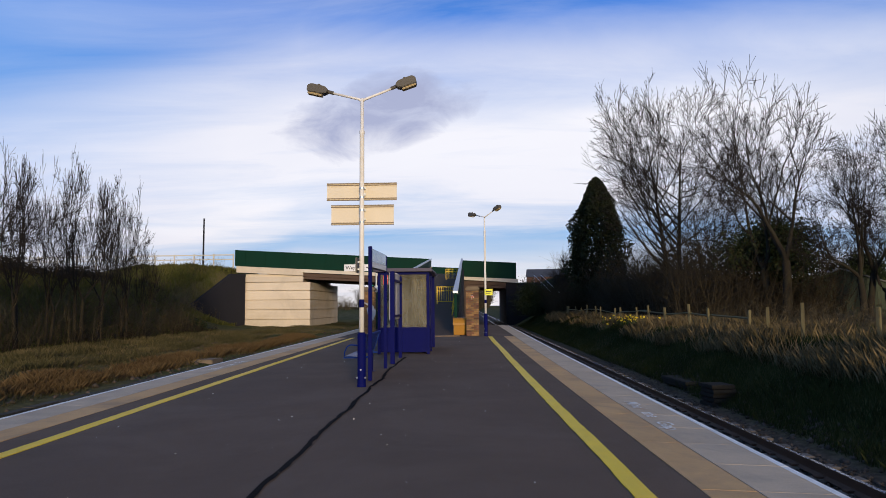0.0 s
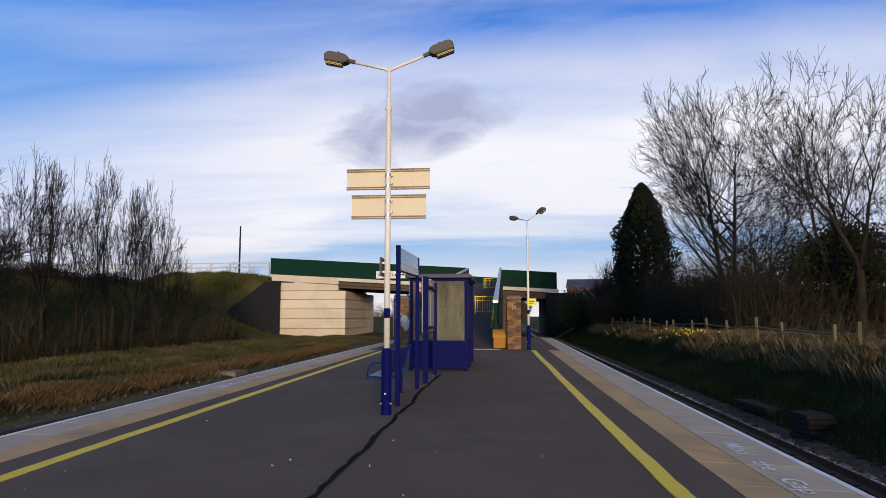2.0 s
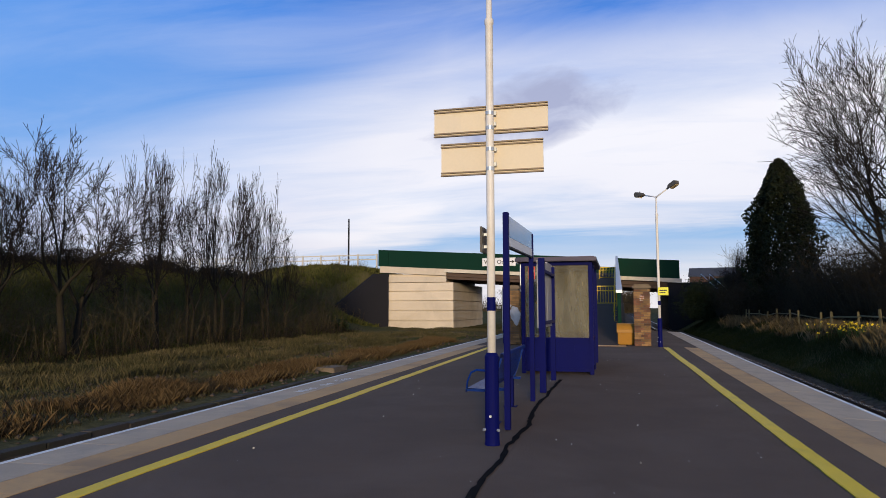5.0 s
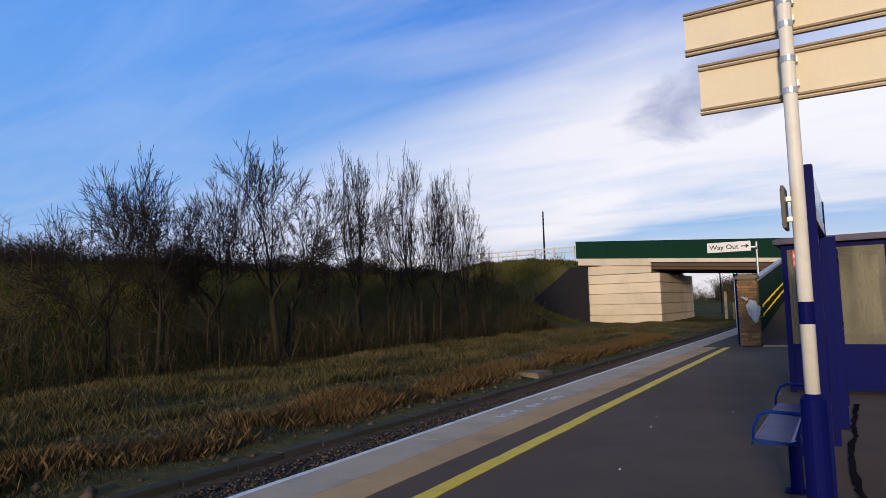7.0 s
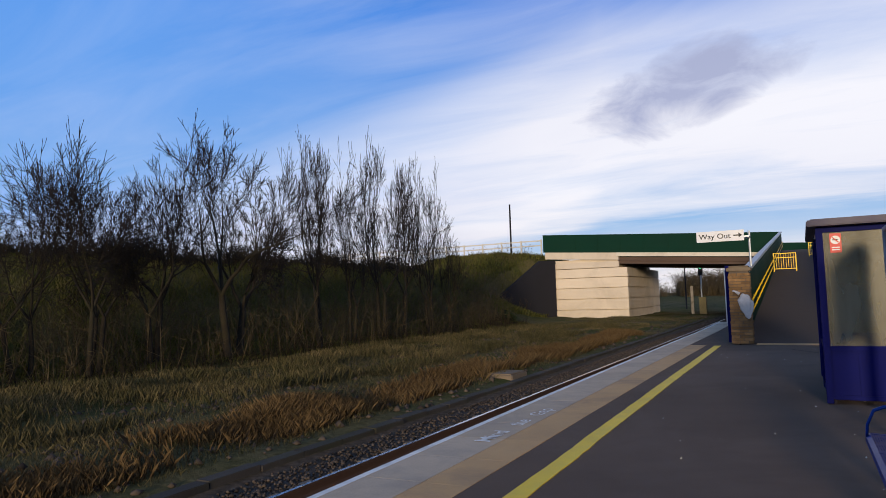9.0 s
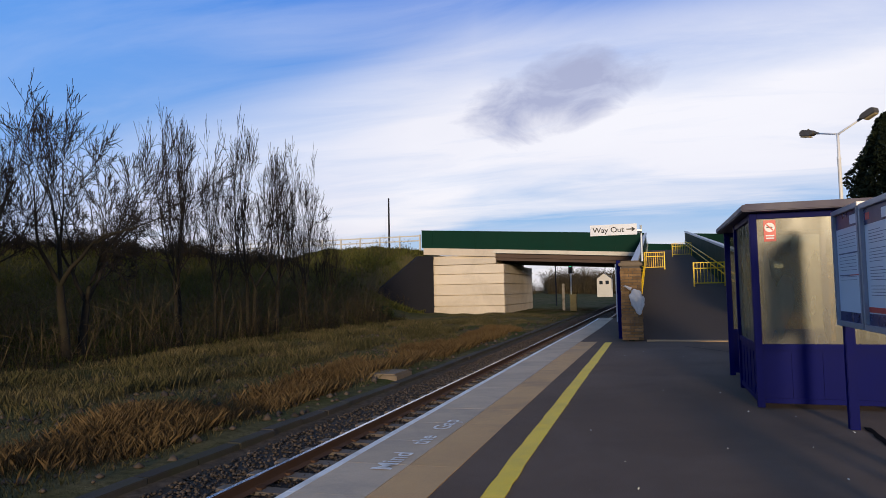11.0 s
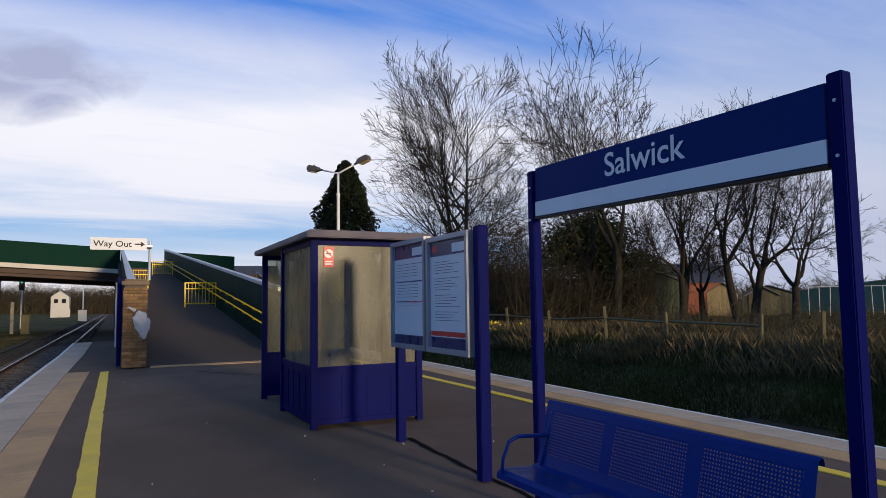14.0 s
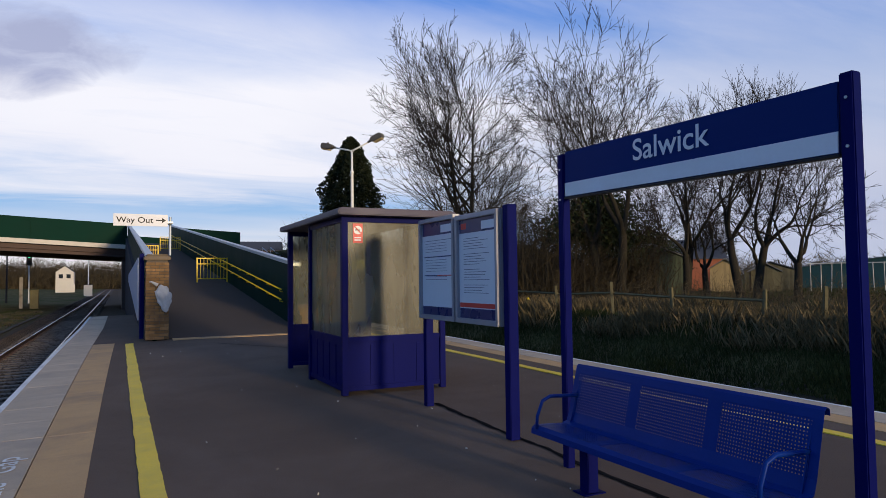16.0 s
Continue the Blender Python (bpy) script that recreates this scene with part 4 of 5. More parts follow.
def grit_bin():
    m = mat("yellow_plastic", (0.36, 0.165, 0.015), 0.5, scale=5, var=0.12, bump=0.05, stain=(0.3, 0.16, 0.03), amount=0.4)
    g = thing("grit_bin", (0.10, 27.85, 0.1), "orange-yellow plastic grit bin with a domed lid", "bin")
    part("body", prism([(-0.27, 0.02), (0.27, 0.02), (0.33, 0.42), (-0.33, 0.42)], "x", -0.32, 0.32), m, g, bevel=0.02)
    lid = [(-0.36, 0.425)] + [(0.36 * math.sin(radians(a)), 0.44 + 0.30 * math.cos(radians(a))) for a in range(-90, 91, 15)] + [(0.36, 0.425)]
    part("lid", prism(lid, "x", -0.35, 0.35), m, g, "domed lid")


grit_bin()
pn = thing("blue_panel", (-4.02, 27.85, 0.1), "tall blue-grey steel side panel beside the ramp foot", "panel")
part("sheet", prism([(0.0, 0.45), (0.0, 2.0), (16.0, 1.75), (16.0, 1.45)], "x", -0.20, -0.17), mat("blue_grey_sheet", (0.30, 0.36, 0.46), 0.5, scale=2, var=0.12, bump=0.05), pn, "pale blue-grey steel sheet")
part("post", boxes((-0.16, -0.06, -0.1, 0.0, 0, 2.1)), BLUE, pn)

# ---- tracks ----


def track(tag, xa, xb, y0, y1, z):
    t = tagged(new("railway_track_" + tag), "railway track with worn steel rails on sleepers in ballast", "railway track", kind="structure")
    for x in (xa, xb):
        prof = [(x - 0.07, z - 0.155), (x + 0.07, z - 0.155), (x + 0.012, z - 0.12), (x + 0.012, z - 0.045), (x + 0.034, z - 0.035), (x + 0.034, z), (x - 0.034, z), (x - 0.034, z - 0.035), (x - 0.012, z - 0.045), (x - 0.012, z - 0.12)]
        r = part("rail", prism(prof, "y", y0, y1), RAIL, t, "rusty steel rail")
        part("rail_head", boxes((x - 0.030, x + 0.030, y0, y1, z + 0.0005, z + 0.004)), RAIL_TOP, r, "polished rail head")
    sl = mesh_of(boxes((-1.25, 1.25, -0.125, 0.125, -0.12, 0)), "sleeper", SLEEPER, 0.012)
    cl = mesh_of(boxes((-0.13, 0.13, -0.06, 0.06, 0, 0.03)), "chair", RAIL, 0.006)
    y = y0 + 0.3
    k = 0
    while y < y1 and k < 170:
        o = part("sleeper", sl, SLEEPER, t, at=((xa + xb) / 2 + random.uniform(-0.02, 0.02), y, z - 0.158))
        for x in (xa, xb):
            part("chair", cl, RAIL, o, at=(x - (xa + xb) / 2, 0, 0.0))
        y += 0.68
        k += 1


RZ = -0.80
track("1", -8.04, -6.55, 2.0, 330.0, RZ)
track("2", 3.56, 5.03, -4.0, 330.0, RZ)


def scatter_stones(name, areas, label):
    base = np.array([(1, 0, 0), (-1, 0, 0), (0, 1, 0), (0, -1, 0), (0, 0, 0.75), (0, 0, -0.75)], float)
    tri = np.array([(0, 2, 4), (2, 1, 4), (1, 3, 4), (3, 0, 4), (2, 0, 5), (1, 2, 5), (3, 1, 5), (0, 3, 5)])
    V, F, n0 = [], [], 0
    for x0, x1, y0, y1, z, n, r0, r1 in areas:
        c = np.stack([rng.uniform(x0, x1, n), y0 + (y1 - y0) * rng.uniform(0, 1, n) ** 1.6, np.zeros(n)], 1)
        c[:, 2] = (land(c[:, 0], c[:, 1]) if z is None else z) + rng.uniform(-0.01, 0.03, n)
        r = rng.uniform(r0, r1, n)[:, None, None]
        a = rng.uniform(0, 6.28, n)
        s = base[None] * rng.uniform(0.6, 1.25, (n, 6, 1)) * r
        ca, sa = np.cos(a)[:, None], np.sin(a)[:, None]
        s = np.stack([s[..., 0] * ca - s[..., 1] * sa, s[..., 0] * sa + s[..., 1] * ca, s[..., 2]], -1)
        V.append((s + c[:, None]).reshape(-1, 3))
        F.append((tri[None] + (n0 + 6 * np.arange(n))[:, None, None]).reshape(-1, 3))
        n0 += 6 * n
    tagged(new(name, mesh_np(name, np.concatenate(V), np.concatenate(F), STONE)), label, "ballast", kind="stuff")


scatter_stones("ballast", [(-9.3, -5.95, 4, 60, -0.995, 36000, 0.02, 0.045), (2.9, 5.9, 0, 60, -0.995, 28000, 0.02, 0.045), (-9.5, -5.95, 60, 160, -0.98, 5000, 0.05, 0.1), (-20, -10, 8, 75, None, 2600, 0.04, 0.13), (5.5, 6.6, 3, 30, None, 1500, 0.03, 0.08)], "brown-grey crushed stone ballast between the sleepers")
bedm = mat("ballast_bed", (0.048, 0.037, 0.029), 0.95, scale=1.5, var=0.3, fine=25, bump=0.8, dist=0.04)
structure("ballast_bed", prism([(-9.45, -1.05), (-9.1, -1.0), (-5.9, -1.0), (-5.9, -1.1), (-9.45, -1.1)], "y", 0, 330), bedm, "packed ballast bed under the track", "trackbed")
structure("ballast_bed_2", prism([(2.8, -1.1), (2.8, -1.0), (5.7, -1.0), (6.1, -1.05), (6.1, -1.1)], "y", -6, 330), bedm, "packed ballast bed under the track", "trackbed")


TROUGH = mat("dirty_concrete", (0.05, 0.043, 0.036), 0.95, scale=2, var=0.3, fine=40, bump=0.4, stain=(0.04, 0.045, 0.02), amount=0.6, rand=0.2)


def trough():
    t = thing("cable_trough", (-9.72, 0, -0.98), "low concrete cable trough lids beside the track", "cable trough")
    lid = mesh_of(boxes((-0.13, 0.13, -0.495, 0.495, -0.1, 0.08)), "lid", TROUGH, 0.012)
    y = 2.0
    while y < 70:
        o = part("lid", lid, TROUGH, t, at=(random.uniform(-0.02, 0.02) - 0.006 * max(0, y - 20), y, random.uniform(-0.015, 0.015)))
        o.rotation_euler[2] = random.uniform(-0.02, 0.02)
        y += 1.0
    c = thing("concrete_box", (-10.35, 26.6, -1.0), "square weathered concrete chamber beside the trough", "chamber")
    part("chamber", boxes((-0.45, 0.45, -0.6, 0.6, -0.05, 0.22)), CAPSTONE, c, bevel=0.02)
    part("cover", boxes((-0.38, 0.38, -0.52, 0.52, 0.22, 0.26)), CAPSTONE, c, bevel=0.01)


trough()

# ---- plants ----


def island_mat(name, stops, rough=0.9, patch=0.5, scale=0.5):
    """Blades and leaves, each with its own tint, in patches."""
    m = bpy.data.materials.new(name)
    m.use_nodes = True
    N = Nodes(m.node_tree)
    b = next(n for n in m.node_tree.nodes if n.type == "BSDF_PRINCIPLED")
    g = N.add("ShaderNodeNewGeometry")
    k = N.math("ADD", N.math("MULTIPLY", g.outputs["Random Per Island"], 1 - patch), N.math("MULTIPLY", N.ramp(N.noise(g.outputs["Position"], scale, 4.0, 0.6), [(0.3, 0.0), (0.7, 1.0)]), patch))
    N.put(b, "Base Color", N.ramp(k, stops))
    N.put(b, "Roughness", rough)
    N.put(b, "Specular IOR Level", 0.15)
    return m


BARK = mat("bark", (0.022, 0.017, 0.011), 0.95, scale=3, var=0.3, fine=18, bump=0.6, dist=0.03, stain=(0.035, 0.034, 0.014), amount=0.5)
TWIG = mat("twigs", (0.014, 0.010, 0.008), 0.95, scale=1.0, var=0.3, bump=0.0, island=0.2)
BRUSH = island_mat("bare_brushwood", [(0.0, (0.036, 0.027, 0.014)), (0.5, (0.075, 0.056, 0.029)), (1.0, (0.12, 0.092, 0.046))], patch=0.4, scale=0.4)
STRAW = island_mat("straw_grass", [(0.0, (0.024, 0.028, 0.009)), (0.4, (0.056, 0.050, 0.020)), (0.75, (0.110, 0.088, 0.040)), (1.0, (0.20, 0.158, 0.083))], patch=0.55)
PALE = island_mat("pale_dead_grass", [(0.0, (0.04, 0.034, 0.014)), (0.5, (0.11, 0.080, 0.036)), (1.0, (0.23, 0.165, 0.085))], patch=0.45)
RUST = island_mat("rusty_grass", [(0.0, (0.045, 0.028, 0.012)), (0.5, (0.095, 0.060, 0.025)), (1.0, (0.16, 0.108, 0.05))], patch=0.4)
TURF = island_mat("rank_green_grass", [(0.0, (0.010, 0.015, 0.004)), (0.5, (0.027, 0.036, 0.008)), (0.8, (0.048, 0.050, 0.015)), (1.0, (0.09, 0.072, 0.032))], patch=0.5)
MOSS = island_mat("mossy_bank_grass", [(0.0, (0.034, 0.036, 0.009)), (0.5, (0.078, 0.080, 0.017)), (1.0, (0.14, 0.118, 0.042))], patch=0.6, scale=0.35)
# darker copy of BRUSH; on the low scrub it paints in hedge-foot shadow
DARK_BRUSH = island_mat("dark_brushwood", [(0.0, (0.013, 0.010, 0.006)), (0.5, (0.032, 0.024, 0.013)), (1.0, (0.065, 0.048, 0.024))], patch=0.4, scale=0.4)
LEAF = island_mat("evergreen_leaf", [(0.0, (0.008, 0.014, 0.005)), (0.6, (0.022, 0.032, 0.010)), (1.0, (0.05, 0.055, 0.016))], rough=0.6, patch=0.3)
CONE = island_mat("conifer_leaf", [(0.0, (0.008, 0.012, 0.006)), (0.6, (0.020, 0.026, 0.010)), (1.0, (0.04, 0.042, 0.015))], rough=0.8, patch=0.3)


def blades(name, n, x0, x1, y0, y1, h0, h1, w, material, label, keep=None, lean=0.35, near=1.5):
    x, y = rng.uniform(x0, x1, n), y0 + (y1 - y0) * rng.uniform(0, 1, n) ** near
    if keep is not None:
        k = keep(x, y)
        x, y = x[k], y[k]
        n = len(x)
    z = land(x, y) - 0.02
    h = rng.uniform(h0, h1, n) * (0.7 + 0.6 * (0.5 + 0.5 * np.sin(1.3 * x + 0.9 * y) * np.sin(0.7 * y - 1.1 * x)))
    a = rng.uniform(0, 6.28, n)
    ww = w * (1 + y / 40)
    dx, dy = np.cos(a) * ww, np.sin(a) * ww
    lx, ly = rng.normal(0, lean, n) * h, rng.normal(0, lean, n) * h
    P = np.stack([np.stack([x - dx, y - dy, z], 1), np.stack([x + dx, y + dy, z], 1), np.stack([x + lx * 0.4 + dx * 0.5, y + ly * 0.4 + dy * 0.5, z + h * 0.6], 1), np.stack([x + lx, y + ly, z + h], 1)], 1)
    F = np.arange(4 * n).reshape(n, 4)
    F = np.concatenate([F[:, [0, 1, 2]], F[:, [0, 2, 3]]])
    tagged(new(name, mesh_np(name, P.reshape(-1, 3), F, material)), label, "grass", kind="stuff")


def patchy(f, c):
    return lambda x, y: (np.sin(f * x + 1.3 * np.sin(f * 0.7 * y)) * np.sin(f * 0.8 * y + 1.1 * np.sin(f * x)) + rng.normal(0, 0.35, len(x))) > c


blades("verge_grass", 260000, -22.6, -10.3, 5, 76, 0.04, 0.17, 0.0032, STRAW, "dry straw-coloured grass on the trackside verge", patchy(0.55, -0.25))
blades("straw_tussocks", 130000, -22.4, -14.5, 7, 58, 0.14, 0.36, 0.0022, STRAW, "taller pale tussocks of dead grass towards the ditch", patchy(0.7, -0.1), 0.25)
blades("rust_grass", 150000, -12.9, -10.6, 6, 48, 0.12, 0.36, 0.0017, RUST, "clumps of rusty brown dead grass by the track", patchy(0.9, 0.25))
blades("bank_grass", 230000, 5.9, 9.4, 2, 72, 0.06, 0.24, 0.0035, TURF, "rank dark green grass on the trackside bank", None, 0.22)
blades("tall_grass", 150000, 7.4, 11.5, 5, 60, 0.16, 0.55, 0.002, PALE, "tall dry grass along the fence", patchy(0.8, -0.1), 0.25)
blades("embankment_grass", 40000, -48, -26.5, 60, 79, 0.15, 0.5, 0.02, MOSS, "rough brown-green grass on the road embankment", None, 0.35, 1.0)
blades("bank_turf", 130000, -33, -23.9, 6, 64, 0.08, 0.28, 0.008, MOSS, "rough mossy green and brown grass on the bank behind the hedge", None, 0.35, 1.2)
blades("field_grass", 60000, 9.5, 45, 8, 75, 0.06, 0.25, 0.012, TURF, "short rough grass beyond the fence")


def rings_mesh(polys, name, material):
    """Tapered twigs: a list of (points, radii, sides)."""
    V, F, n0 = [], [], 0
    for pts, rad, sides in polys:
        pts = np.asarray(pts)
        d = np.gradient(pts, axis=0)
        d /= np.linalg.norm(d, axis=1, keepdims=True) + 1e-9
        ref = np.where(np.abs(d[:, 2:3]) > 0.9, np.array([[1.0, 0, 0]]), np.array([[0, 0, 1.0]]))
        u = np.cross(d, ref)
        u /= np.linalg.norm(u, axis=1, keepdims=True) + 1e-9
        v = np.cross(d, u)
        a = np.arange(sides) * 2 * math.pi / sides
        ring = pts[:, None] + np.asarray(rad)[:, None, None] * (np.cos(a)[None, :, None] * u[:, None] + np.sin(a)[None, :, None] * v[:, None])
        m = len(pts)
        V.append(ring.reshape(-1, 3))
        i = (np.arange(m - 1)[:, None] * sides + np.arange(sides)[None])
        j = (np.arange(m - 1)[:, None] * sides + (np.arange(sides)[None] + 1) % sides)
        F.append((np.stack([i, j, j + sides, i + sides], -1).reshape(-1, 4)) + n0)
        n0 += m * sides
    return mesh_np(name, np.concatenate(V), np.concatenate(F), material)


def grow(rs, p, d, length, r, level, top, out, up, gnarl, counts, spread):
    n = (7, 6, 5, 4, 3)[level]
    pts, rad = [p], [r]
    step = length / n
    tip = (0.06, 0.14, 0.28, 0.4, 0.5)[level]
    for i in range(n):
        d = d + rs.normal(0, gnarl * (0.35 if level == 0 else 1.0), 3) + np.array([0, 0, up[level]])
        d = d / np.linalg.norm(d)
        p = p + d * step
        pts.append(p)
        rad.append(max(0.010, r * (1 - (1 - tip) * (i + 1) / n)))
    out[0 if level < 1 else (1 if level < 3 else 2)].append((pts, rad, (9, 6, 4, 3, 3)[level]))
    if level >= top or (level >= 2 and length < 0.45):
        return
    k = counts[level]
    for c in range(k):
        f = (0.28 if level == 0 else 0.18) + (0.80 if level else 0.70) * (c + rs.uniform(0.1, 0.9)) / k
        f = min(f, 0.98)
        x = f * n
        i = min(int(x), n - 1)
        q = pts[i] + (pts[i + 1] - pts[i]) * (x - i)
        dd = pts[i + 1] - pts[i]
        dd = dd / np.linalg.norm(dd)
        side = rs.normal(0, 1, 3)
        side -= dd * side.dot(dd)
        side /= np.linalg.norm(side) + 1e-9
        ang = spread[level] * rs.uniform(0.75, 1.25)
        nd = dd * math.cos(ang) + side * math.sin(ang)
        ln = length * ((0.66, 0.58, 0.56, 0.75)[level]) * rs.uniform(0.7, 1.15) * (1.15 - 0.55 * f)
        grow(rs, q, nd, ln, max(0.011, rad[i] * (0.55, 0.5, 0.55, 0.6)[level] * rs.uniform(0.8, 1.1)), level + 1, top, out, up, gnarl, counts, spread)


def shaped(out, height, radius):
    """Stretches a grown tree to its height and crown radius."""
    P = np.concatenate([np.asarray(pts) for row in out for pts, _, _ in row])
    k = np.array([radius / np.percentile(np.hypot(P[:, 0], P[:, 1]), 88)] * 2 + [height / P[:, 2].max()])
    return [[(np.asarray(pts) * k, rad, sides) for pts, rad, sides in row] for row in out]


def tree_of(out, label, group):
    t = thing("bare_tree", (0, 0, 0), label, "tree", group)
    part("trunk", rings_mesh(out[0], "trunk", BARK), BARK, t, smooth=True)
    part("branchwork", rings_mesh(out[1], "branchwork", BARK), BARK, t)["kind"] = "stuff"
    part("crown", rings_mesh(out[2], "crown", TWIG), TWIG, t, "fine bare twigs")["kind"] = "stuff"
    return t


def fork_tree(seed, height, radius, trunk, label, stems=1, clear=0.2, levels=8, twig=0.010, group="bare trees"):
    """A tree that forks again and again into a rounded crown."""
    rs = np.random.default_rng(seed)
    out = [[], [], []]

    def limb(p, d, length, r, lv):
        n = 5 if lv == 0 else (4 if lv < 4 else 2)
        pts, rad = [p], [r]
        for i in range(n):
            d = d + rs.normal(0, 0.10 if lv else 0.04, 3) + np.array([0, 0, 0.06 if lv < 6 else 0.02])
            d = d / np.linalg.norm(d)
            p = p + d * length / n
            pts.append(p)
            rad.append(max(twig, r * (1 - 0.25 * (i + 1) / n)))
        out[0 if lv < 2 else (1 if lv < 5 else 2)].append((pts, rad, (10, 8, 6, 5, 4, 3, 3, 3, 3, 3)[lv]))
        if lv >= levels:
            return
        u = np.cross(d, rs.normal(0, 1, 3))
        u /= np.linalg.norm(u)
        v = np.cross(d, u)
        k = 2 + int(rs.random() < (0.9 if lv == 0 else 0.22))
        turn = rs.uniform(0, 6.28)
        for c in range(k):
            lead = c == 0 and lv > 0
            ang = rs.uniform(0.10, 0.30) if lead else rs.uniform(0.42, 0.78)
            az = turn + 6.28 * c / k + rs.normal(0, 0.3)
            nd = d * math.cos(ang) + (u * math.cos(az) + v * math.sin(az)) * math.sin(ang)
            limb(p, nd, length * (rs.uniform(0.78, 0.95) if lead else rs.uniform(0.62, 0.86)) * (0.85 if lv == 0 else 1), max(twig, rad[-1] * (0.86 if lead else 0.66)), lv + 1)
        for c in range(2 if lv >= 2 else 0):
            i = int(rs.integers(0, n))
            q = pts[i] + (pts[i + 1] - pts[i]) * rs.random()
            az, ang = rs.uniform(0, 6.28), rs.uniform(0.6, 1.0)
            limb(q, d * math.cos(ang) + (u * math.cos(az) + v * math.sin(az)) * math.sin(ang), length * rs.uniform(0.4, 0.65), max(twig, rad[i] * 0.35), min(levels, lv + 3))
    for k in range(stems):
        a, l = rs.uniform(0, 6.28) + 6.28 * k / stems, (rs.uniform(0.12, 0.3) if stems > 1 else 0.03)
        d = np.array([math.cos(a) * l, math.sin(a) * l, 1.0])
        b = np.array([math.cos(a), math.sin(a), 0]) * (0.25 if stems > 1 else 0) + np.array([0, 0, -0.02])
        limb(b, d / np.linalg.norm(d), clear * 5.0 * rs.uniform(0.85, 1.15), trunk, 0)
    out = shaped(out, height, radius)
    return tree_of(out, label, group)


def bare_tree(seed, height, radius, label, stems=1, spread=(0.85, 0.75, 0.7, 0.7), counts=(11, 7, 5, 4), up=(0.02, 0.05, 0.03, 0.01, 0.0), gnarl=0.045, lean=0.08, group="bare trees", crown=0.0):
    rs = np.random.default_rng(seed)
    out = [[], [], []]
    for s in range(stems):
        a = rs.uniform(0, 6.28)
        l = lean + (0.16 * rs.uniform(0.5, 1.2) if stems > 1 else 0)
        d = np.array([math.cos(a) * l, math.sin(a) * l, 1.0])
        b = np.array([math.cos(a), math.sin(a), 0]) * (0.3 if stems > 1 else 0) + np.array([0, 0, -0.15])
        grow(rs, b, d / np.linalg.norm(d), height * (0.86 if stems == 1 else rs.uniform(0.7, 0.92)), radius * (1 if stems == 1 else 0.62), 0, 4, out, up, gnarl, counts, spread)
    return tree_of(shaped(out, height, crown) if crown else out, label, group)


def place(t, x, y, rz=0.0, s=1.0, first=False):
    m = pose(x, y, float(land(x, y)), 0, 0, rz) @ Matrix.Diagonal((s, s, s, 1))
    if first:
        t.matrix_world = m
        return t
    o = copy_thing(t, pose(0, 0, 0))
    o.matrix_basis = m
    return o


oak = bare_tree(3, 17.4, 0.36, "tall bare deciduous tree with ascending limbs and a domed crown", stems=2, counts=(20, 8, 4, 3), spread=(1.12, 0.55, 0.5, 0.5), up=(0.02, 0.05, 0.02, 0.01, 0.0), gnarl=0.04, lean=0.03, crown=5.4)
place(oak, 14.8, 45.6, 20, 1.0, True)
syc = fork_tree(8, 14.4, 4.9, 0.27, "tall bare deciduous tree with forking limbs and a rounded crown", stems=2, clear=0.34)
place(syc, 16.9, 35.1, 0, 0.95, True)
pear = fork_tree(41, 7.4, 2.8, 0.20, "spreading bare garden tree with a low fork", clear=0.34, levels=7)
place(pear, 22.9, 29.6, 0, 1.0, True)
ash = fork_tree(15, 11.6, 2.0, 0.12, "slender bare tree with upright shoots at the foot of the bank", stems=2, clear=0.22, levels=7, twig=0.009)
place(ash, -24.3, 35.4, 0, 1.03, True)
thorn = fork_tree(22, 10.2, 3.0, 0.17, "bare round-crowned tree at the foot of the bank", stems=2, clear=0.20)
place(thorn, -24.1, 29.3, 0, 1.07, True)
elder = fork_tree(31, 8.8, 3.2, 0.10, "bare many-stemmed tree spreading at the foot of the bank", stems=3, clear=0.26, levels=7, twig=0.009)
place(elder, -24.4, 22.6, 0, 1.0, True)
place(elder, -24.9, 20.6, 140, 0.86)
place(thorn, -25.0, 25.4, 200, 0.86)
place(ash, -24.6, 38.2, 120, 0.82)
place(ash, -24.3, 41.0, 70, 1.09)
place(ash, -24.8, 43.8, 200, 1.02)
place(ash, -24.4, 47.0, 300, 0.92)
place(ash, -24.6, 50.4, 20, 0.66)
place(syc, 20.6, 34.0, 110, 0.70)
place(syc, 22.2, 31.6, 215, 0.80)
place(oak, 19.2, 52.0, 150, 0.66)
place(pear, 28.5, 36.0, 80, 1.0)
place(pear, 21.6, 33.6, 160, 0.85)
place(thorn, 24.0, 41.0, 100, 0.70)
place(ash, 10.8, 68.0, 20, 0.62)
place(elder, 9.6, 72.0, 60, 0.60)
place(thorn, 40.0, 50.0, 10, 0.7)
place(thorn, 52.0, 60.0, 190, 0.8)


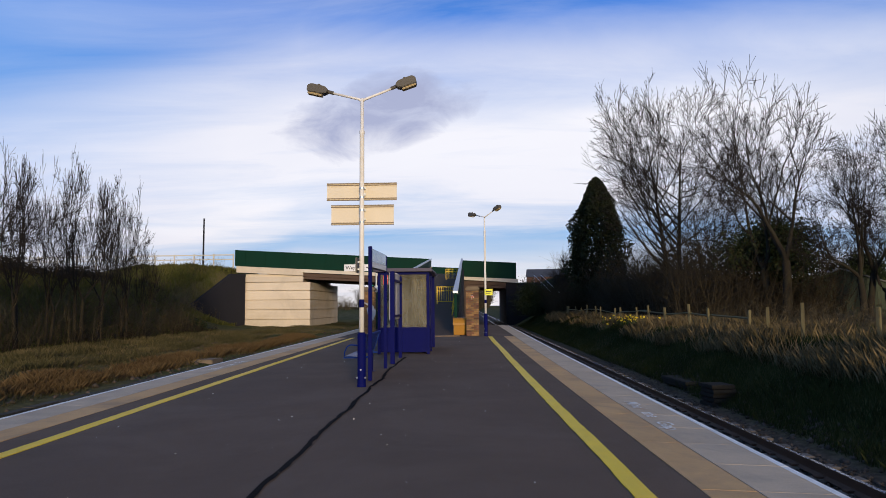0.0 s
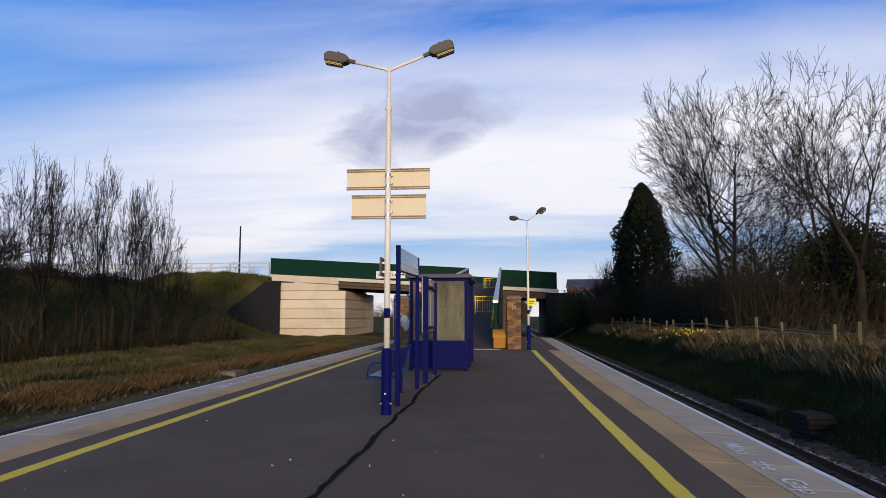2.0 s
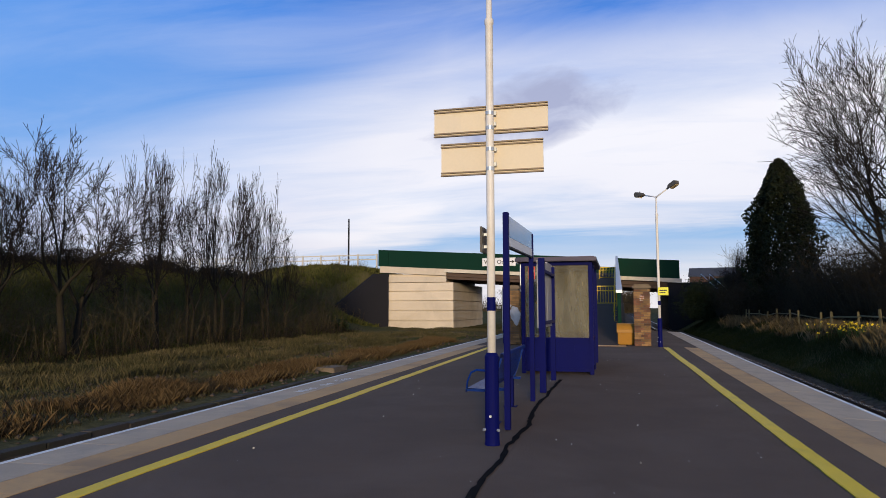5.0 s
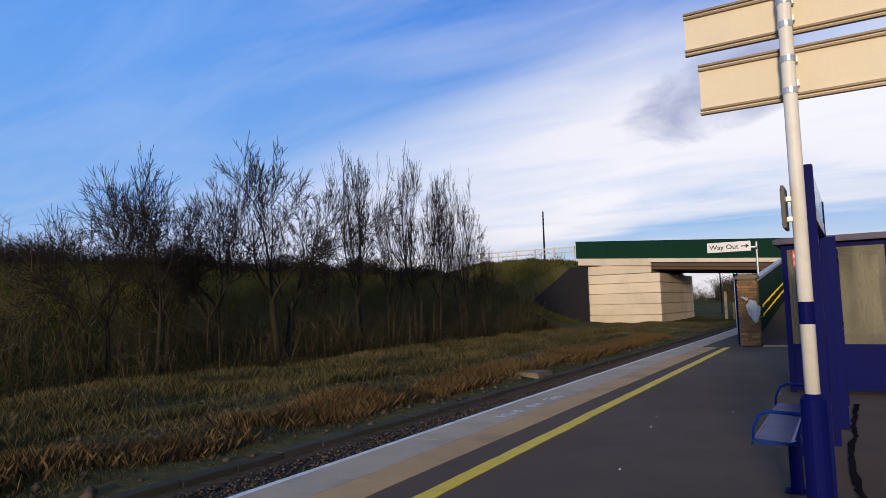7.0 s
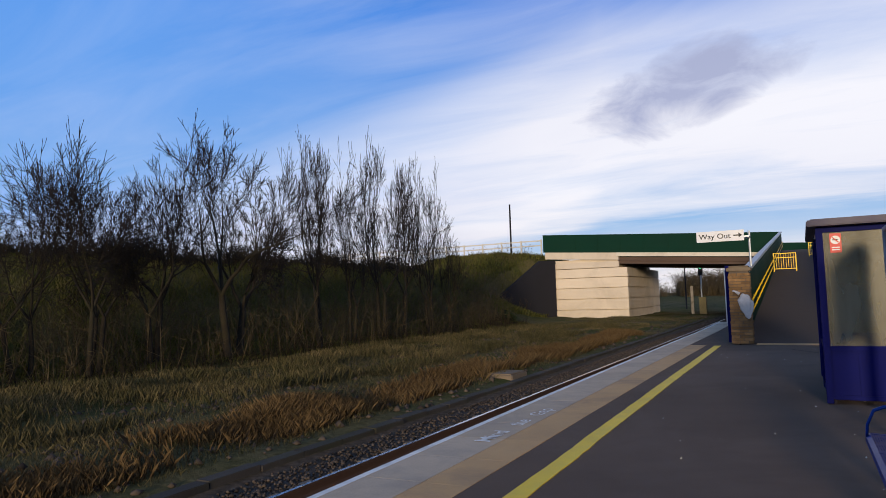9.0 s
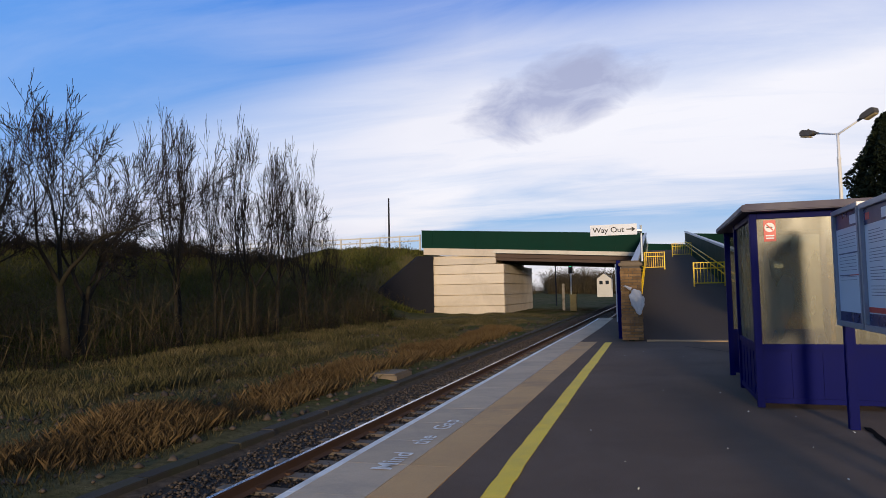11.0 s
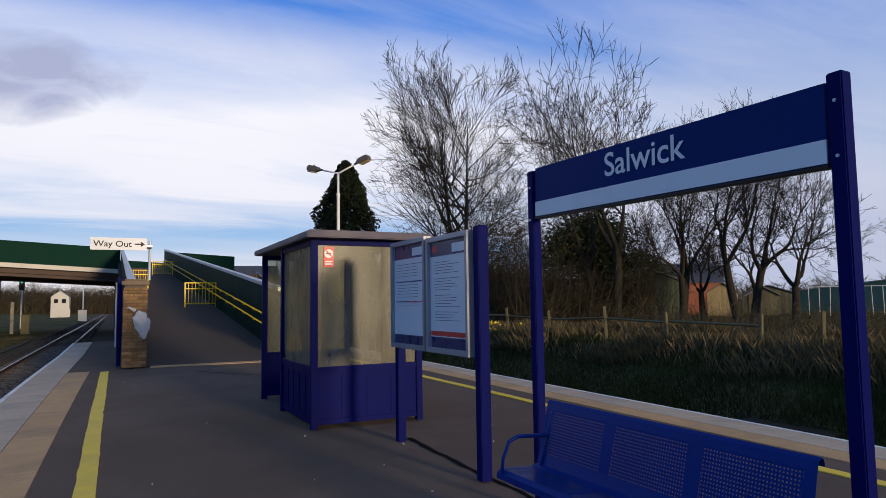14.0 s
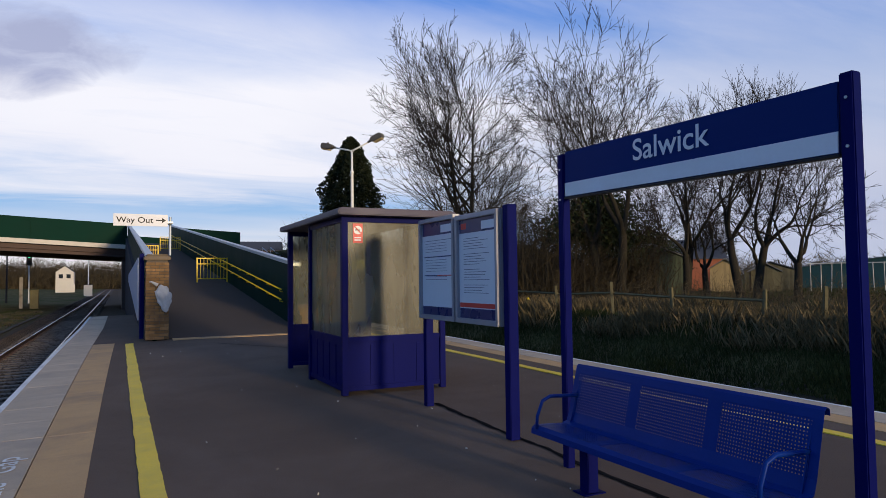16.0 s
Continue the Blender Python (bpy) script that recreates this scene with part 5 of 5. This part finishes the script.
def thicket(name, n, zone, h0, h1, label, r=0.012, branch=3, material=BRUSH):
    """Dense brushwood: thin leaning stems with side shoots, joined."""
    x, y = zone(n)
    z = land(x, y) - 0.1
    h = rng.uniform(h0, h1, n) * (0.85 + 0.25 * np.sin(0.8 * y + 0.5 * x))
    b = np.stack([x, y, z], 1)
    d = np.stack([rng.normal(0, 0.28, n), rng.normal(0, 0.28, n), np.ones(n)], 1)
    tips = b + d * h[:, None]
    A, B, R = [b], [tips], [np.full(n, r * 1.6)]
    for k in range(branch):
        f = rng.uniform(0.15, 0.95, n)[:, None]
        s = b + (tips - b) * f
        e = s + np.stack([rng.normal(0, 0.55, n), rng.normal(0, 0.55, n), rng.uniform(0.1, 0.9, n)], 1) * (h[:, None] * 0.36)
        A.append(s), B.append(e), R.append(np.full(n, r))
    A, B, R = np.concatenate(A), np.concatenate(B), np.concatenate(R)
    m = len(A)
    ax = B - A
    u = np.cross(ax, rng.normal(0, 1, (m, 3)))
    u /= np.linalg.norm(u, axis=1, keepdims=True)
    v = np.cross(ax, u)
    v /= np.linalg.norm(v, axis=1, keepdims=True)
    P = []
    for c, s in ((0, 1.0), (2.094, 1.0), (4.189, 1.0)):
        P.append(A + (u * math.cos(c) + v * math.sin(c)) * R[:, None])
    P.append(B)
    V = np.stack(P, 1).reshape(-1, 3)
    i = np.arange(m)[:, None] * 4
    F = np.concatenate([i + np.array([[0, 1, 3]]), i + np.array([[1, 2, 3]]), i + np.array([[2, 0, 3]])])
    tagged(new(name, mesh_np(name, V, F, material)), label, "thicket", kind="stuff")


def zone_left(n):
    return rng.normal(-25.4, 0.9, n).clip(-28.5, -23.8), rng.uniform(10, 60, n)


thicket("hedge_thicket", 1100, zone_left, 1.2, 3.9, "dense dark brown leafless hedge of tangled shoots", 0.012, 6)
# shadow at the foot of the hedge is put into this scrub's colour
thicket("low_scrub", 1700, lambda n: (rng.normal(-23.9, 0.45, n), rng.uniform(8, 62, n)), 0.4, 1.25, "low leafless scrub along the ditch, coloured dark for hedge-foot shadow", 0.011, 4, DARK_BRUSH)
thicket("embankment_scrub", 900, lambda n: (rng.uniform(-46, -27.5, n), rng.uniform(62, 77, n)), 0.5, 1.8, "sparse leafless scrub on the road embankment", 0.014, 5)
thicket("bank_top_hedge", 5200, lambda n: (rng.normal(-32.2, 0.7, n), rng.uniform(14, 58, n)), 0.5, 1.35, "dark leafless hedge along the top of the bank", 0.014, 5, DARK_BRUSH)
thicket("far_hedge", 3000, lambda n: (rng.uniform(-46, -30, n), rng.uniform(0, 20, n)), 1.5, 3.2, "leafless hedge along the field", 0.016, 4)
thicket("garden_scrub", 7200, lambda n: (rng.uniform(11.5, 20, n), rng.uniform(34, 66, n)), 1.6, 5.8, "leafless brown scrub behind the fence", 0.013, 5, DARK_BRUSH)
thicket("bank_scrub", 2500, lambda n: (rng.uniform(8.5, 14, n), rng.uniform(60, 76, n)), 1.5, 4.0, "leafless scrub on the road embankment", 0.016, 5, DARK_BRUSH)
thicket("brambles", 2600, lambda n: (rng.uniform(10.5, 24, n), rng.uniform(16, 40, n)), 0.4, 1.4, "low bramble stems beyond the fence", 0.008, 4)


def leaves_mesh(pts, size, name, material):
    n = len(pts)
    a = rng.normal(0, 1, (n, 3))
    a /= np.linalg.norm(a, axis=1, keepdims=True)
    b = np.cross(a, rng.normal(0, 1, (n, 3)))
    b /= np.linalg.norm(b, axis=1, keepdims=True)
    s = (size * rng.uniform(0.6, 1.3, n))[:, None]
    V = np.stack([pts - a * s, pts + b * s * 0.55, pts + a * s, pts - b * s * 0.55], 1).reshape(-1, 3)
    return mesh_np(name, V, np.arange(4 * n).reshape(n, 4), material)


def conifer(x, y, h, w):
    z0 = float(land(x, y))
    t = thing("conifer", (x, y, z0), "tall dense dark green conifer with a pointed top", "tree")
    part("trunk", tube([(0, 0, -0.1), (0, 0, h * 0.95)], [0.22, 0.03], 9), BARK, t)
    n = 42000
    f = rng.uniform(0.02, 1, n)
    a = rng.uniform(0, 6.28, n)
    rad = w * np.clip((1 - f) * 2.3, 0, 1) ** 0.62 * (0.88 + 0.12 * np.clip(f * 6, 0, 1))
    lump = 1 + 0.15 * np.sin(3 * a + 17 * f) + 0.17 * np.sin(7 * a - 19 * f) + 0.05 * np.sin(13 * a + 41 * f)
    r = rad * lump * np.sqrt(rng.uniform(0.4, 1.06, n))
    part("crown", leaves_mesh(np.stack([r * np.cos(a), r * np.sin(a), f * h + 0.2 * np.sin(5 * a)], 1), 0.13, "crown", CONE), CONE, t, "dense dark foliage")


conifer(12.9, 63.0, 13.2, 2.45)


def evergreen(x, y, z, rx, rz, n, label):
    t = thing("evergreen_bush", (x, y, float(land(x, y))), label, "bush", "evergreen bushes")
    st = [([(0, 0, -0.1), (0.1 * k, 0.1, z * 0.5), (rx * 0.5 * math.cos(k * 2.1), rx * 0.5 * math.sin(k * 2.1), z)], [0.09, 0.07, 0.02], 6) for k in range(4)]
    part("stem", rings_mesh(st, "stem", BARK), BARK, t)
    c = rng.normal(0, 1, (26, 3))
    c = c / np.linalg.norm(c, axis=1, keepdims=True) * rng.uniform(0.35, 0.85, (26, 1)) * np.array([rx, rx, rz])
    k = rng.integers(0, 26, n)
    p = c[k] + rng.normal(0, 0.22, (n, 3)) * np.array([rx, rx, rz])
    p[:, 2] += z
    p = p[p[:, 2] > 0.1]
    part("foliage", leaves_mesh(p, 0.085, "foliage", LEAF), LEAF, t, "glossy dark leaves")


evergreen(17.6, 37.2, 3.9, 2.5, 2.1, 19000, "dense dark evergreen holly bush under bare trees")
evergreen(24.6, 40.5, 2.6, 2.0, 1.8, 11000, "dense dark evergreen bush under bare trees")
evergreen(8.0, 69.5, 1.6, 2.6, 2.2, 15000, "dark ivy-covered bush beside the track")
evergreen(11.0, 66.0, 1.4, 2.0, 1.4, 5000, "dark evergreen bush on the bank")
evergreen(-24.9, 60.5, 0.5, 0.9, 0.6, 2500, "low dark bramble bush beside the hedge")


def daffodils():
    m = mat("daffodil_yellow", (0.85, 0.62, 0.02), 0.6, scale=9, var=0.1, bump=0.0)
    n = 140
    k = rng.integers(0, 2, n)
    x = np.where(k == 0, rng.normal(8.4, 0.35, n), rng.normal(9.1, 0.45, n))
    y = np.where(k == 0, rng.normal(32.8, 0.7, n), rng.normal(36.2, 1.3, n))
    z = land(x, y) + rng.uniform(0.28, 0.45, n)
    p = np.repeat(np.stack([x, y, z], 1), 5, 0) + rng.normal(0, 0.02, (n * 5, 3))
    tagged(new("daffodils", leaves_mesh(p, 0.045, "daffodils", m)), "yellow daffodils in flower on the grassy bank", "flowers", kind="stuff")
    q = np.repeat(np.stack([x, y, z - 0.17], 1), 4, 0) + rng.normal(0, 0.05, (n * 4, 3))
    P = np.stack([q + np.array([-0.012, 0, -0.2]), q + np.array([0.012, 0, -0.2]), q + np.stack([rng.normal(0, 0.05, len(q)), rng.normal(0, 0.05, len(q)), np.full(len(q), 0.2)], 1)], 1)
    tagged(new("daffodil_leaves", mesh_np("daffodil_leaves", P.reshape(-1, 3), np.arange(3 * len(q)).reshape(-1, 3), island_mat("daffodil_leaf", [(0.0, (0.03, 0.06, 0.02)), (1.0, (0.06, 0.11, 0.03))]))), "green daffodil leaves on the bank", "flowers", kind="stuff")


daffodils()

# ---- fence, sheds and houses beyond the track ----
WOOD = mat("weathered_wood", (0.14, 0.115, 0.055), 0.9, scale=4, var=0.3, fine=30, bump=0.4, rand=0.2)
BOARD = mat("shed_boards", (0.115, 0.10, 0.055), 0.9, scale=2, var=0.3, fine=25, bump=0.4, rand=0.25)
TANBOARD = mat("tan_shed_boards", (0.34, 0.25, 0.12), 0.85, scale=2, var=0.2, fine=25, bump=0.3, rand=0.15)
SHEET = mat("grey_roof_sheet", (0.14, 0.14, 0.135), 0.6, scale=2, var=0.25, bump=0.2, stain=(0.1, 0.1, 0.08), amount=0.6)
SLATE = mat("dark_slate", (0.055, 0.06, 0.075), 0.6, scale=3, var=0.2, bump=0.2)
REDBRICK = mat("red_brick_wall", (0.26, 0.085, 0.045), 0.9, scale=2, var=0.2, fine=20, bump=0.3)
TEAL = mat("teal_cladding", (0.015, 0.05, 0.052), 0.6, scale=1, var=0.15, bump=0.1)
RENDER = mat("white_render", (0.55, 0.51, 0.44), 0.8, scale=1, var=0.1, bump=0.1)
PANE = mat("dark_window_glass", (0.02, 0.024, 0.03), 0.08, scale=2, var=0.05, bump=0.0, coat=0.5)


def post_fence():
    f = thing("post_and_rail_fence", (0, 0, 0), "weathered wooden post and rail fence along the bank", "fence")
    post = mesh_of(boxes((-0.042, 0.042, -0.042, 0.042, -0.25, 1.08)), "post", WOOD, 0.012)
    ys = [11.2, 14.0, 16.7, 19.0, 20.6, 23.2, 25.9, 28.6, 31.3, 34.0, 36.7, 39.4, 42.1, 44.8, 47.5, 50.2, 52.9, 55.6, 58.3]
    pts = []
    for y in ys:
        x = 9.0 + 0.15 * math.sin(y)
        z = float(land(x, y))
        o = part("post", post, WOOD, f, at=(x, y, z - 0.15 * random.random()))
        o.rotation_euler = (random.uniform(-0.05, 0.05), random.uniform(-0.05, 0.05), random.uniform(0, 1.5))
        pts.append((x, y, z))
    for a, b in zip(pts[4:], pts[5:]):
        for h in (0.72,):
            part("rail", tube([(a[0] + 0.06, a[1], a[2] + h), (b[0] + 0.06, b[1], b[2] + h + random.uniform(-0.05, 0.05))], 0.035, 5), WOOD, f)


post_fence()


def gabled(name, x, y, w, d, h, ridge, wall, roof, label, rz=0.0, category="shed", boards=True, windows=()):
    """A hut with board walls and a pitched roof; w across, d deep."""
    t = thing(name, (x, y, float(land(x, y)) - 0.05), label, category, rz=rz)
    gable = [(-w / 2, 0), (w / 2, 0), (w / 2, h), (0, ridge), (-w / 2, h)]
    body = part("wall", prism(gable, "y", -d / 2, d / 2), wall, t)
    if boards:
        n = max(4, int(w / 0.16))
        for k in range(n):
            u = -w / 2 + w * (k + 0.5) / n
            top = h + (ridge - h) * (1 - abs(u) / (w / 2)) - 0.05
            part("board", boxes((u - w / n * 0.47, u + w / n * 0.47, -d / 2 - 0.02, -d / 2 - 0.001, 0, top)), wall, body)
    a = math.atan2(ridge - h, w / 2)
    ov = 0.15
    for s in (-1, 1):
        r = [(0, ridge + 0.02), (s * (w / 2 + ov), h - ov * math.tan(a) + 0.02), (s * (w / 2 + ov), h - ov * math.tan(a) + 0.08), (0, ridge + 0.09)]
        part("roof", prism(r, "y", -d / 2 - ov, d / 2 + ov), roof, t, "pitched roof slope")
    for u, z, ww, hh in windows:
        wn = part("window", boxes((u - ww / 2, u + ww / 2, -d / 2 - 0.05, -d / 2 - 0.022, z, z + hh)), RENDER, t, "framed window")
        part("pane", boxes((u - ww / 2 + 0.06, u + ww / 2 - 0.06, -d / 2 - 0.06, -d / 2 - 0.051, z + 0.06, z + hh - 0.06)), PANE, wn)
    return t


def lean_to():
    t = thing("open_shed", (19.2, 43.6, 0.9), "dark open-sided shed with a grey sheet roof", "shed", rz=82)
    t.scale = (0.9, 0.62, 1.0)
    part("roof", prism([(-0.6, 1.72), (2.8, 2.15), (2.8, 2.19), (-0.6, 1.76)], "y", -4.0, 4.0), SHEET, t, "sloping grey sheet roof")
    for y in (-3.8, -1.3, 1.3, 3.8):
        part("post", boxes((-0.45, -0.35, y - 0.05, y + 0.05, 0, 1.74)), WOOD, t)
    part("back_wall", boxes((2.5, 2.6, -3.9, 3.9, 0, 2.1)), BOARD, t)
    part("end_wall", boxes((-0.4, 2.5, 3.8, 3.9, 0, 1.7)), BOARD, t)
    part("end_wall", boxes((0.8, 2.5, -3.9, -3.8, 0, 1.85)), BOARD, t)
    for k in range(26):
        part("corrugation", tube([(-0.6, -3.85 + 0.31 * k, 1.765), (2.8, -3.85 + 0.31 * k, 2.195)], 0.025, 5), SHEET, t)


lean_to()


gabled("brick_house", 38.0, 52.0, 6.0, 7.0, 2.7, 4.3, REDBRICK, SLATE, "orange-red brick house with a dark slate roof", 55, "house", False, ((-1.4, 0.9, 1.0, 1.1), (1.4, 0.9, 1.0, 1.1)))
gabled("garden_shed", 33.3, 42.6, 1.9, 2.4, 1.75, 2.35, TANBOARD, SHEET, "small tan board garden shed with a felt roof", -48)
gabled("garden_shed", 35.8, 41.4, 1.8, 2.2, 1.7, 2.2, BOARD, SHEET, "small grey-brown board garden shed", -48)
gabled("garden_shed", 41.0, 45.0, 3.6, 3.0, 1.7, 2.3, BOARD, SLATE, "low dark garden shed with a dark roof", -50)
gabled("green_shed", 21.2, 38.0, 4.4, 3.0, 2.1, 2.85, mat("dark_green_boards", (0.05, 0.062, 0.04), 0.9, scale=2, var=0.25, rand=0.2), SHEET, "dark green board shed half hidden by scrub", -12)
gabled("long_barn", 62.0, 47.0, 22.0, 9.0, 1.7, 3.0, TEAL, mat("blue_slate_roof", (0.06, 0.085, 0.11), 0.6, scale=2, var=0.15, bump=0.2), "long low teal clad building with a blue-grey roof", -58, "barn", False)


def pole_frames():
    t = thing("pole_frame", (41.5, 37.5, 0.3), "row of thin pale poles leaning on a frame in the allotment", "frame")
    for k in range(12):
        u = -3.6 + 0.62 * k
        part("pole", tube([(u * 0.55, -u * 0.85, -0.1), (u * 0.55 + random.uniform(-0.15, 0.15), -u * 0.85, 2.0)], 0.03, 6), RENDER, t)
    part("crossbar", tube([(-2.1, 3.2, 1.95), (2.0, -3.1, 1.95)], 0.03, 6), RENDER, t)


pole_frames()


OLDSLAB = mat("mossy_dark_slab", (0.026, 0.024, 0.020), 0.9, scale=5, var=0.3, bump=0.3, spec=0.1, rand=0.2)


def slab_stack(x, y, nx, rz, label, ln):
    t = thing("slab_stack", (x, y, float(land(x, y)) - 0.03), label, "slabs", "stacks beside the track", rz)
    for k in range(nx):
        part("slab", boxes((-0.27, 0.27, -ln / 2, ln / 2, 0.10 * k, 0.10 * k + 0.085)), OLDSLAB, t, bevel=0.01, at=(random.uniform(-0.03, 0.03), random.uniform(-0.05, 0.05), 0))
    return t


slab_stack(6.0, 14.9, 5, 8, "stack of dark slabs lying in the grass beside the track", 0.6)
slab_stack(6.15, 17.7, 2, 4, "low pile of long dark slabs lying beside the track", 1.7)

# ---- distance ----


def pole(name, x, y, z0, z1, r, label, cat="pole"):
    t = thing(name, (x, y, z0), label, cat)
    part("shaft", tube([(0, 0, -0.3), (0, 0, z1 - z0)], [r, r * 0.7], 10), WING, t)
    return t


pole("utility_pole", -32.9, 82.0, 5.4, 12.7, 0.13, "dark wooden pole standing by the road")
pole("utility_pole", -17.6, 112.0, -1.0, 5.2, 0.12, "dark pole beside the railway")


def road_fence():
    t = thing("road_fence", (0, 0, 0), "pale post and rail fence along the raised road", "fence")
    x = -27.6
    while x > -60:
        z = bridge_top(-27.2) - 1.7 - 0.004 * (-27.2 - x)
        part("post", boxes((x - 0.07, x + 0.07, 77.9, 78.04, z - 0.4, z + 1.35)), RENDER, t)
        for h in (0.62, 1.15):
            part("rail", boxes((x - 2.33, x - 0.08, 77.92, 78.0, z + h, z + h + 0.13)), RENDER, t)
        x -= 2.4


road_fence()


def signal():
    t = thing("railway_signal", (-13.9, 100.0, float(land(-13.9, 100.0))), "railway signal on a grey post showing a green light", "signal")
    part("post", tube([(0.0, 0, 0), (0.0, 0, 5.2)], 0.09, 10), GALV, t)
    hd = part("head", boxes((-0.28, 0.28, -0.12, 0.12, 4.4, 5.75)), BLACK, t, "black signal head", bevel=0.02)
    g = bpy.data.materials.new("green_signal_light")
    g.use_nodes = True
    b = next(n for n in g.node_tree.nodes if n.type == "BSDF_PRINCIPLED")
    b.inputs["Base Color"].default_value = (0.0, 0.3, 0.15, 1)
    b.inputs["Emission Color"].default_value = (0.05, 1.0, 0.45, 1)
    b.inputs["Emission Strength"].default_value = 1.2
    part("lens", tube([(0, -0.125, 5.4), (0, -0.15, 5.4)], 0.14, 14), g, hd, "lit green lens")
    part("lens", tube([(0, -0.125, 4.9), (0, -0.15, 4.9)], 0.12, 14), PANE, hd, "unlit lens")
    part("hood", boxes((-0.2, 0.2, -0.3, -0.16, 5.56, 5.6)), BLACK, hd)
    s = thing("concrete_post", (-13.0, 85.0, float(land(-13.0, 85))), "short pale concrete trackside post", "post")
    part("shaft", boxes((-0.14, 0.14, -0.12, 0.12, -0.2, 3.0)), CONCRETE, s, bevel=0.02)
    c = thing("relay_cabinet", (-11.8, 84.0, float(land(-11.8, 84))), "weathered brown trackside relay cabinet", "cabinet")
    part("case", boxes((-0.35, 0.35, -0.3, 0.3, 0, 1.8)), BOARD, c, bevel=0.02)
    part("lid", boxes((-0.4, 0.4, -0.35, 0.35, 1.8, 1.88)), BOARD, c)


signal()
sb = gabled("signal_box", -17.3, 215.0, 4.2, 6.0, 5.4, 7.0, RENDER, SLATE, "white railway signal box with a pitched roof", 0, "signal box", False, ((-0.9, 3.7, 1.1, 1.2), (0.9, 3.7, 1.1, 1.2)))
part("annex", boxes((0.4, 2.4, -3.4, -2.6, 0, 2.2)), RENDER, sb)
ct = thing("relay_hut", (-9.6, 150.0, float(land(-9.6, 150))), "small white relay hut with a mast behind it", "hut")
part("case", boxes((-0.7, 0.7, -0.6, 0.6, 0, 2.1)), RENDER, ct)
part("roof", boxes((-0.8, 0.8, -0.7, 0.7, 2.1, 2.2)), SLATE, ct)
part("mast", tube([(0, 0.8, 0), (0, 0.8, 8.0)], 0.1, 8), GALV, ct)


def far_wood(name, zone, n, h0, h1, label):
    thicket(name, n, zone, h0, h1, label, 0.07, 9)


def arc(a0, a1, r0, r1):
    def f(n):
        a, r = np.radians(rng.uniform(a0, a1, n)), rng.uniform(r0, r1, n)
        return r * np.sin(a), r * np.cos(a)
    return f


far_wood("far_wood", arc(-9, 2, 300, 420), 5000, 5, 12, "distant leafless wood beyond the bridge")
far_wood("far_treeline", arc(-85, -9, 330, 480), 5000, 4, 8, "distant hedges and trees on the horizon")
far_wood("far_treeline_2", arc(8, 85, 170, 300), 5000, 3, 7, "distant hedges and trees on the horizon")
h1 = gabled("hillside_house", 13.0, 104.0, 4.4, 6.0, 2.4, 3.6, mat("dark_brick", (0.09, 0.05, 0.04), 0.9, scale=2, var=0.2), SLATE, "brick house with a dark roof beyond the road", 80, "house", False)
h1.location.z = 3.3
st = thing("embankment_stair", (9.2, 74.0, 0.2), "grey metal handrail climbing the embankment", "handrail")
for x in (0.0, 0.8):
    part("handrail", tube([(x - 1.0 + 3.0, -4.0, 0.6), (x - 1.0, 2.6, 4.6)], 0.04, 6), GALV, st)
    for k in range(6):
        f = k / 5
        part("baluster", tube([(x + 2.0 - 3.0 * f, -4.0 + 6.6 * f, -0.7 + 4.0 * f), (x + 2.0 - 3.0 * f, -4.0 + 6.6 * f, 0.6 + 4.0 * f)], 0.03, 6), GALV, st)


def litter():
    n = 90
    c = np.stack([rng.uniform(-4.2, 1.2, n), rng.uniform(3, 26, n), np.full(n, 0.004)], 1)
    c[:, 2] = fall(c[:, 0], c[:, 1]) + 0.004
    m = mat("pale_grit", (0.5, 0.48, 0.44), 0.8, scale=9, var=0.2, bump=0.0)
    tagged(new("platform_grit", leaves_mesh(c, 0.014, "platform_grit", m)), "pale specks of grit and litter on the asphalt", "litter", kind="stuff")


litter()


def seam(x0, y0, x1, y1):
    bm = bmesh.new()
    last = None
    for k in range(15):
        t = k / 14
        x, y = x0 + (x1 - x0) * t + random.uniform(-0.02, 0.02), y0 + (y1 - y0) * t
        row = (bm.verts.new((x - 0.012, y - 0.012, rise(y) + 0.004)), bm.verts.new((x + 0.012, y + 0.012, rise(y) + 0.004)))
        if last:
            bm.faces.new((last[0], last[1], row[1], row[0]))
        last = row
    return bm


structure("tar_joint_2", seam(-2.6, 25.6, -1.1, 23.4), TAR, "short dark crack across the asphalt near the ramp", "crack")
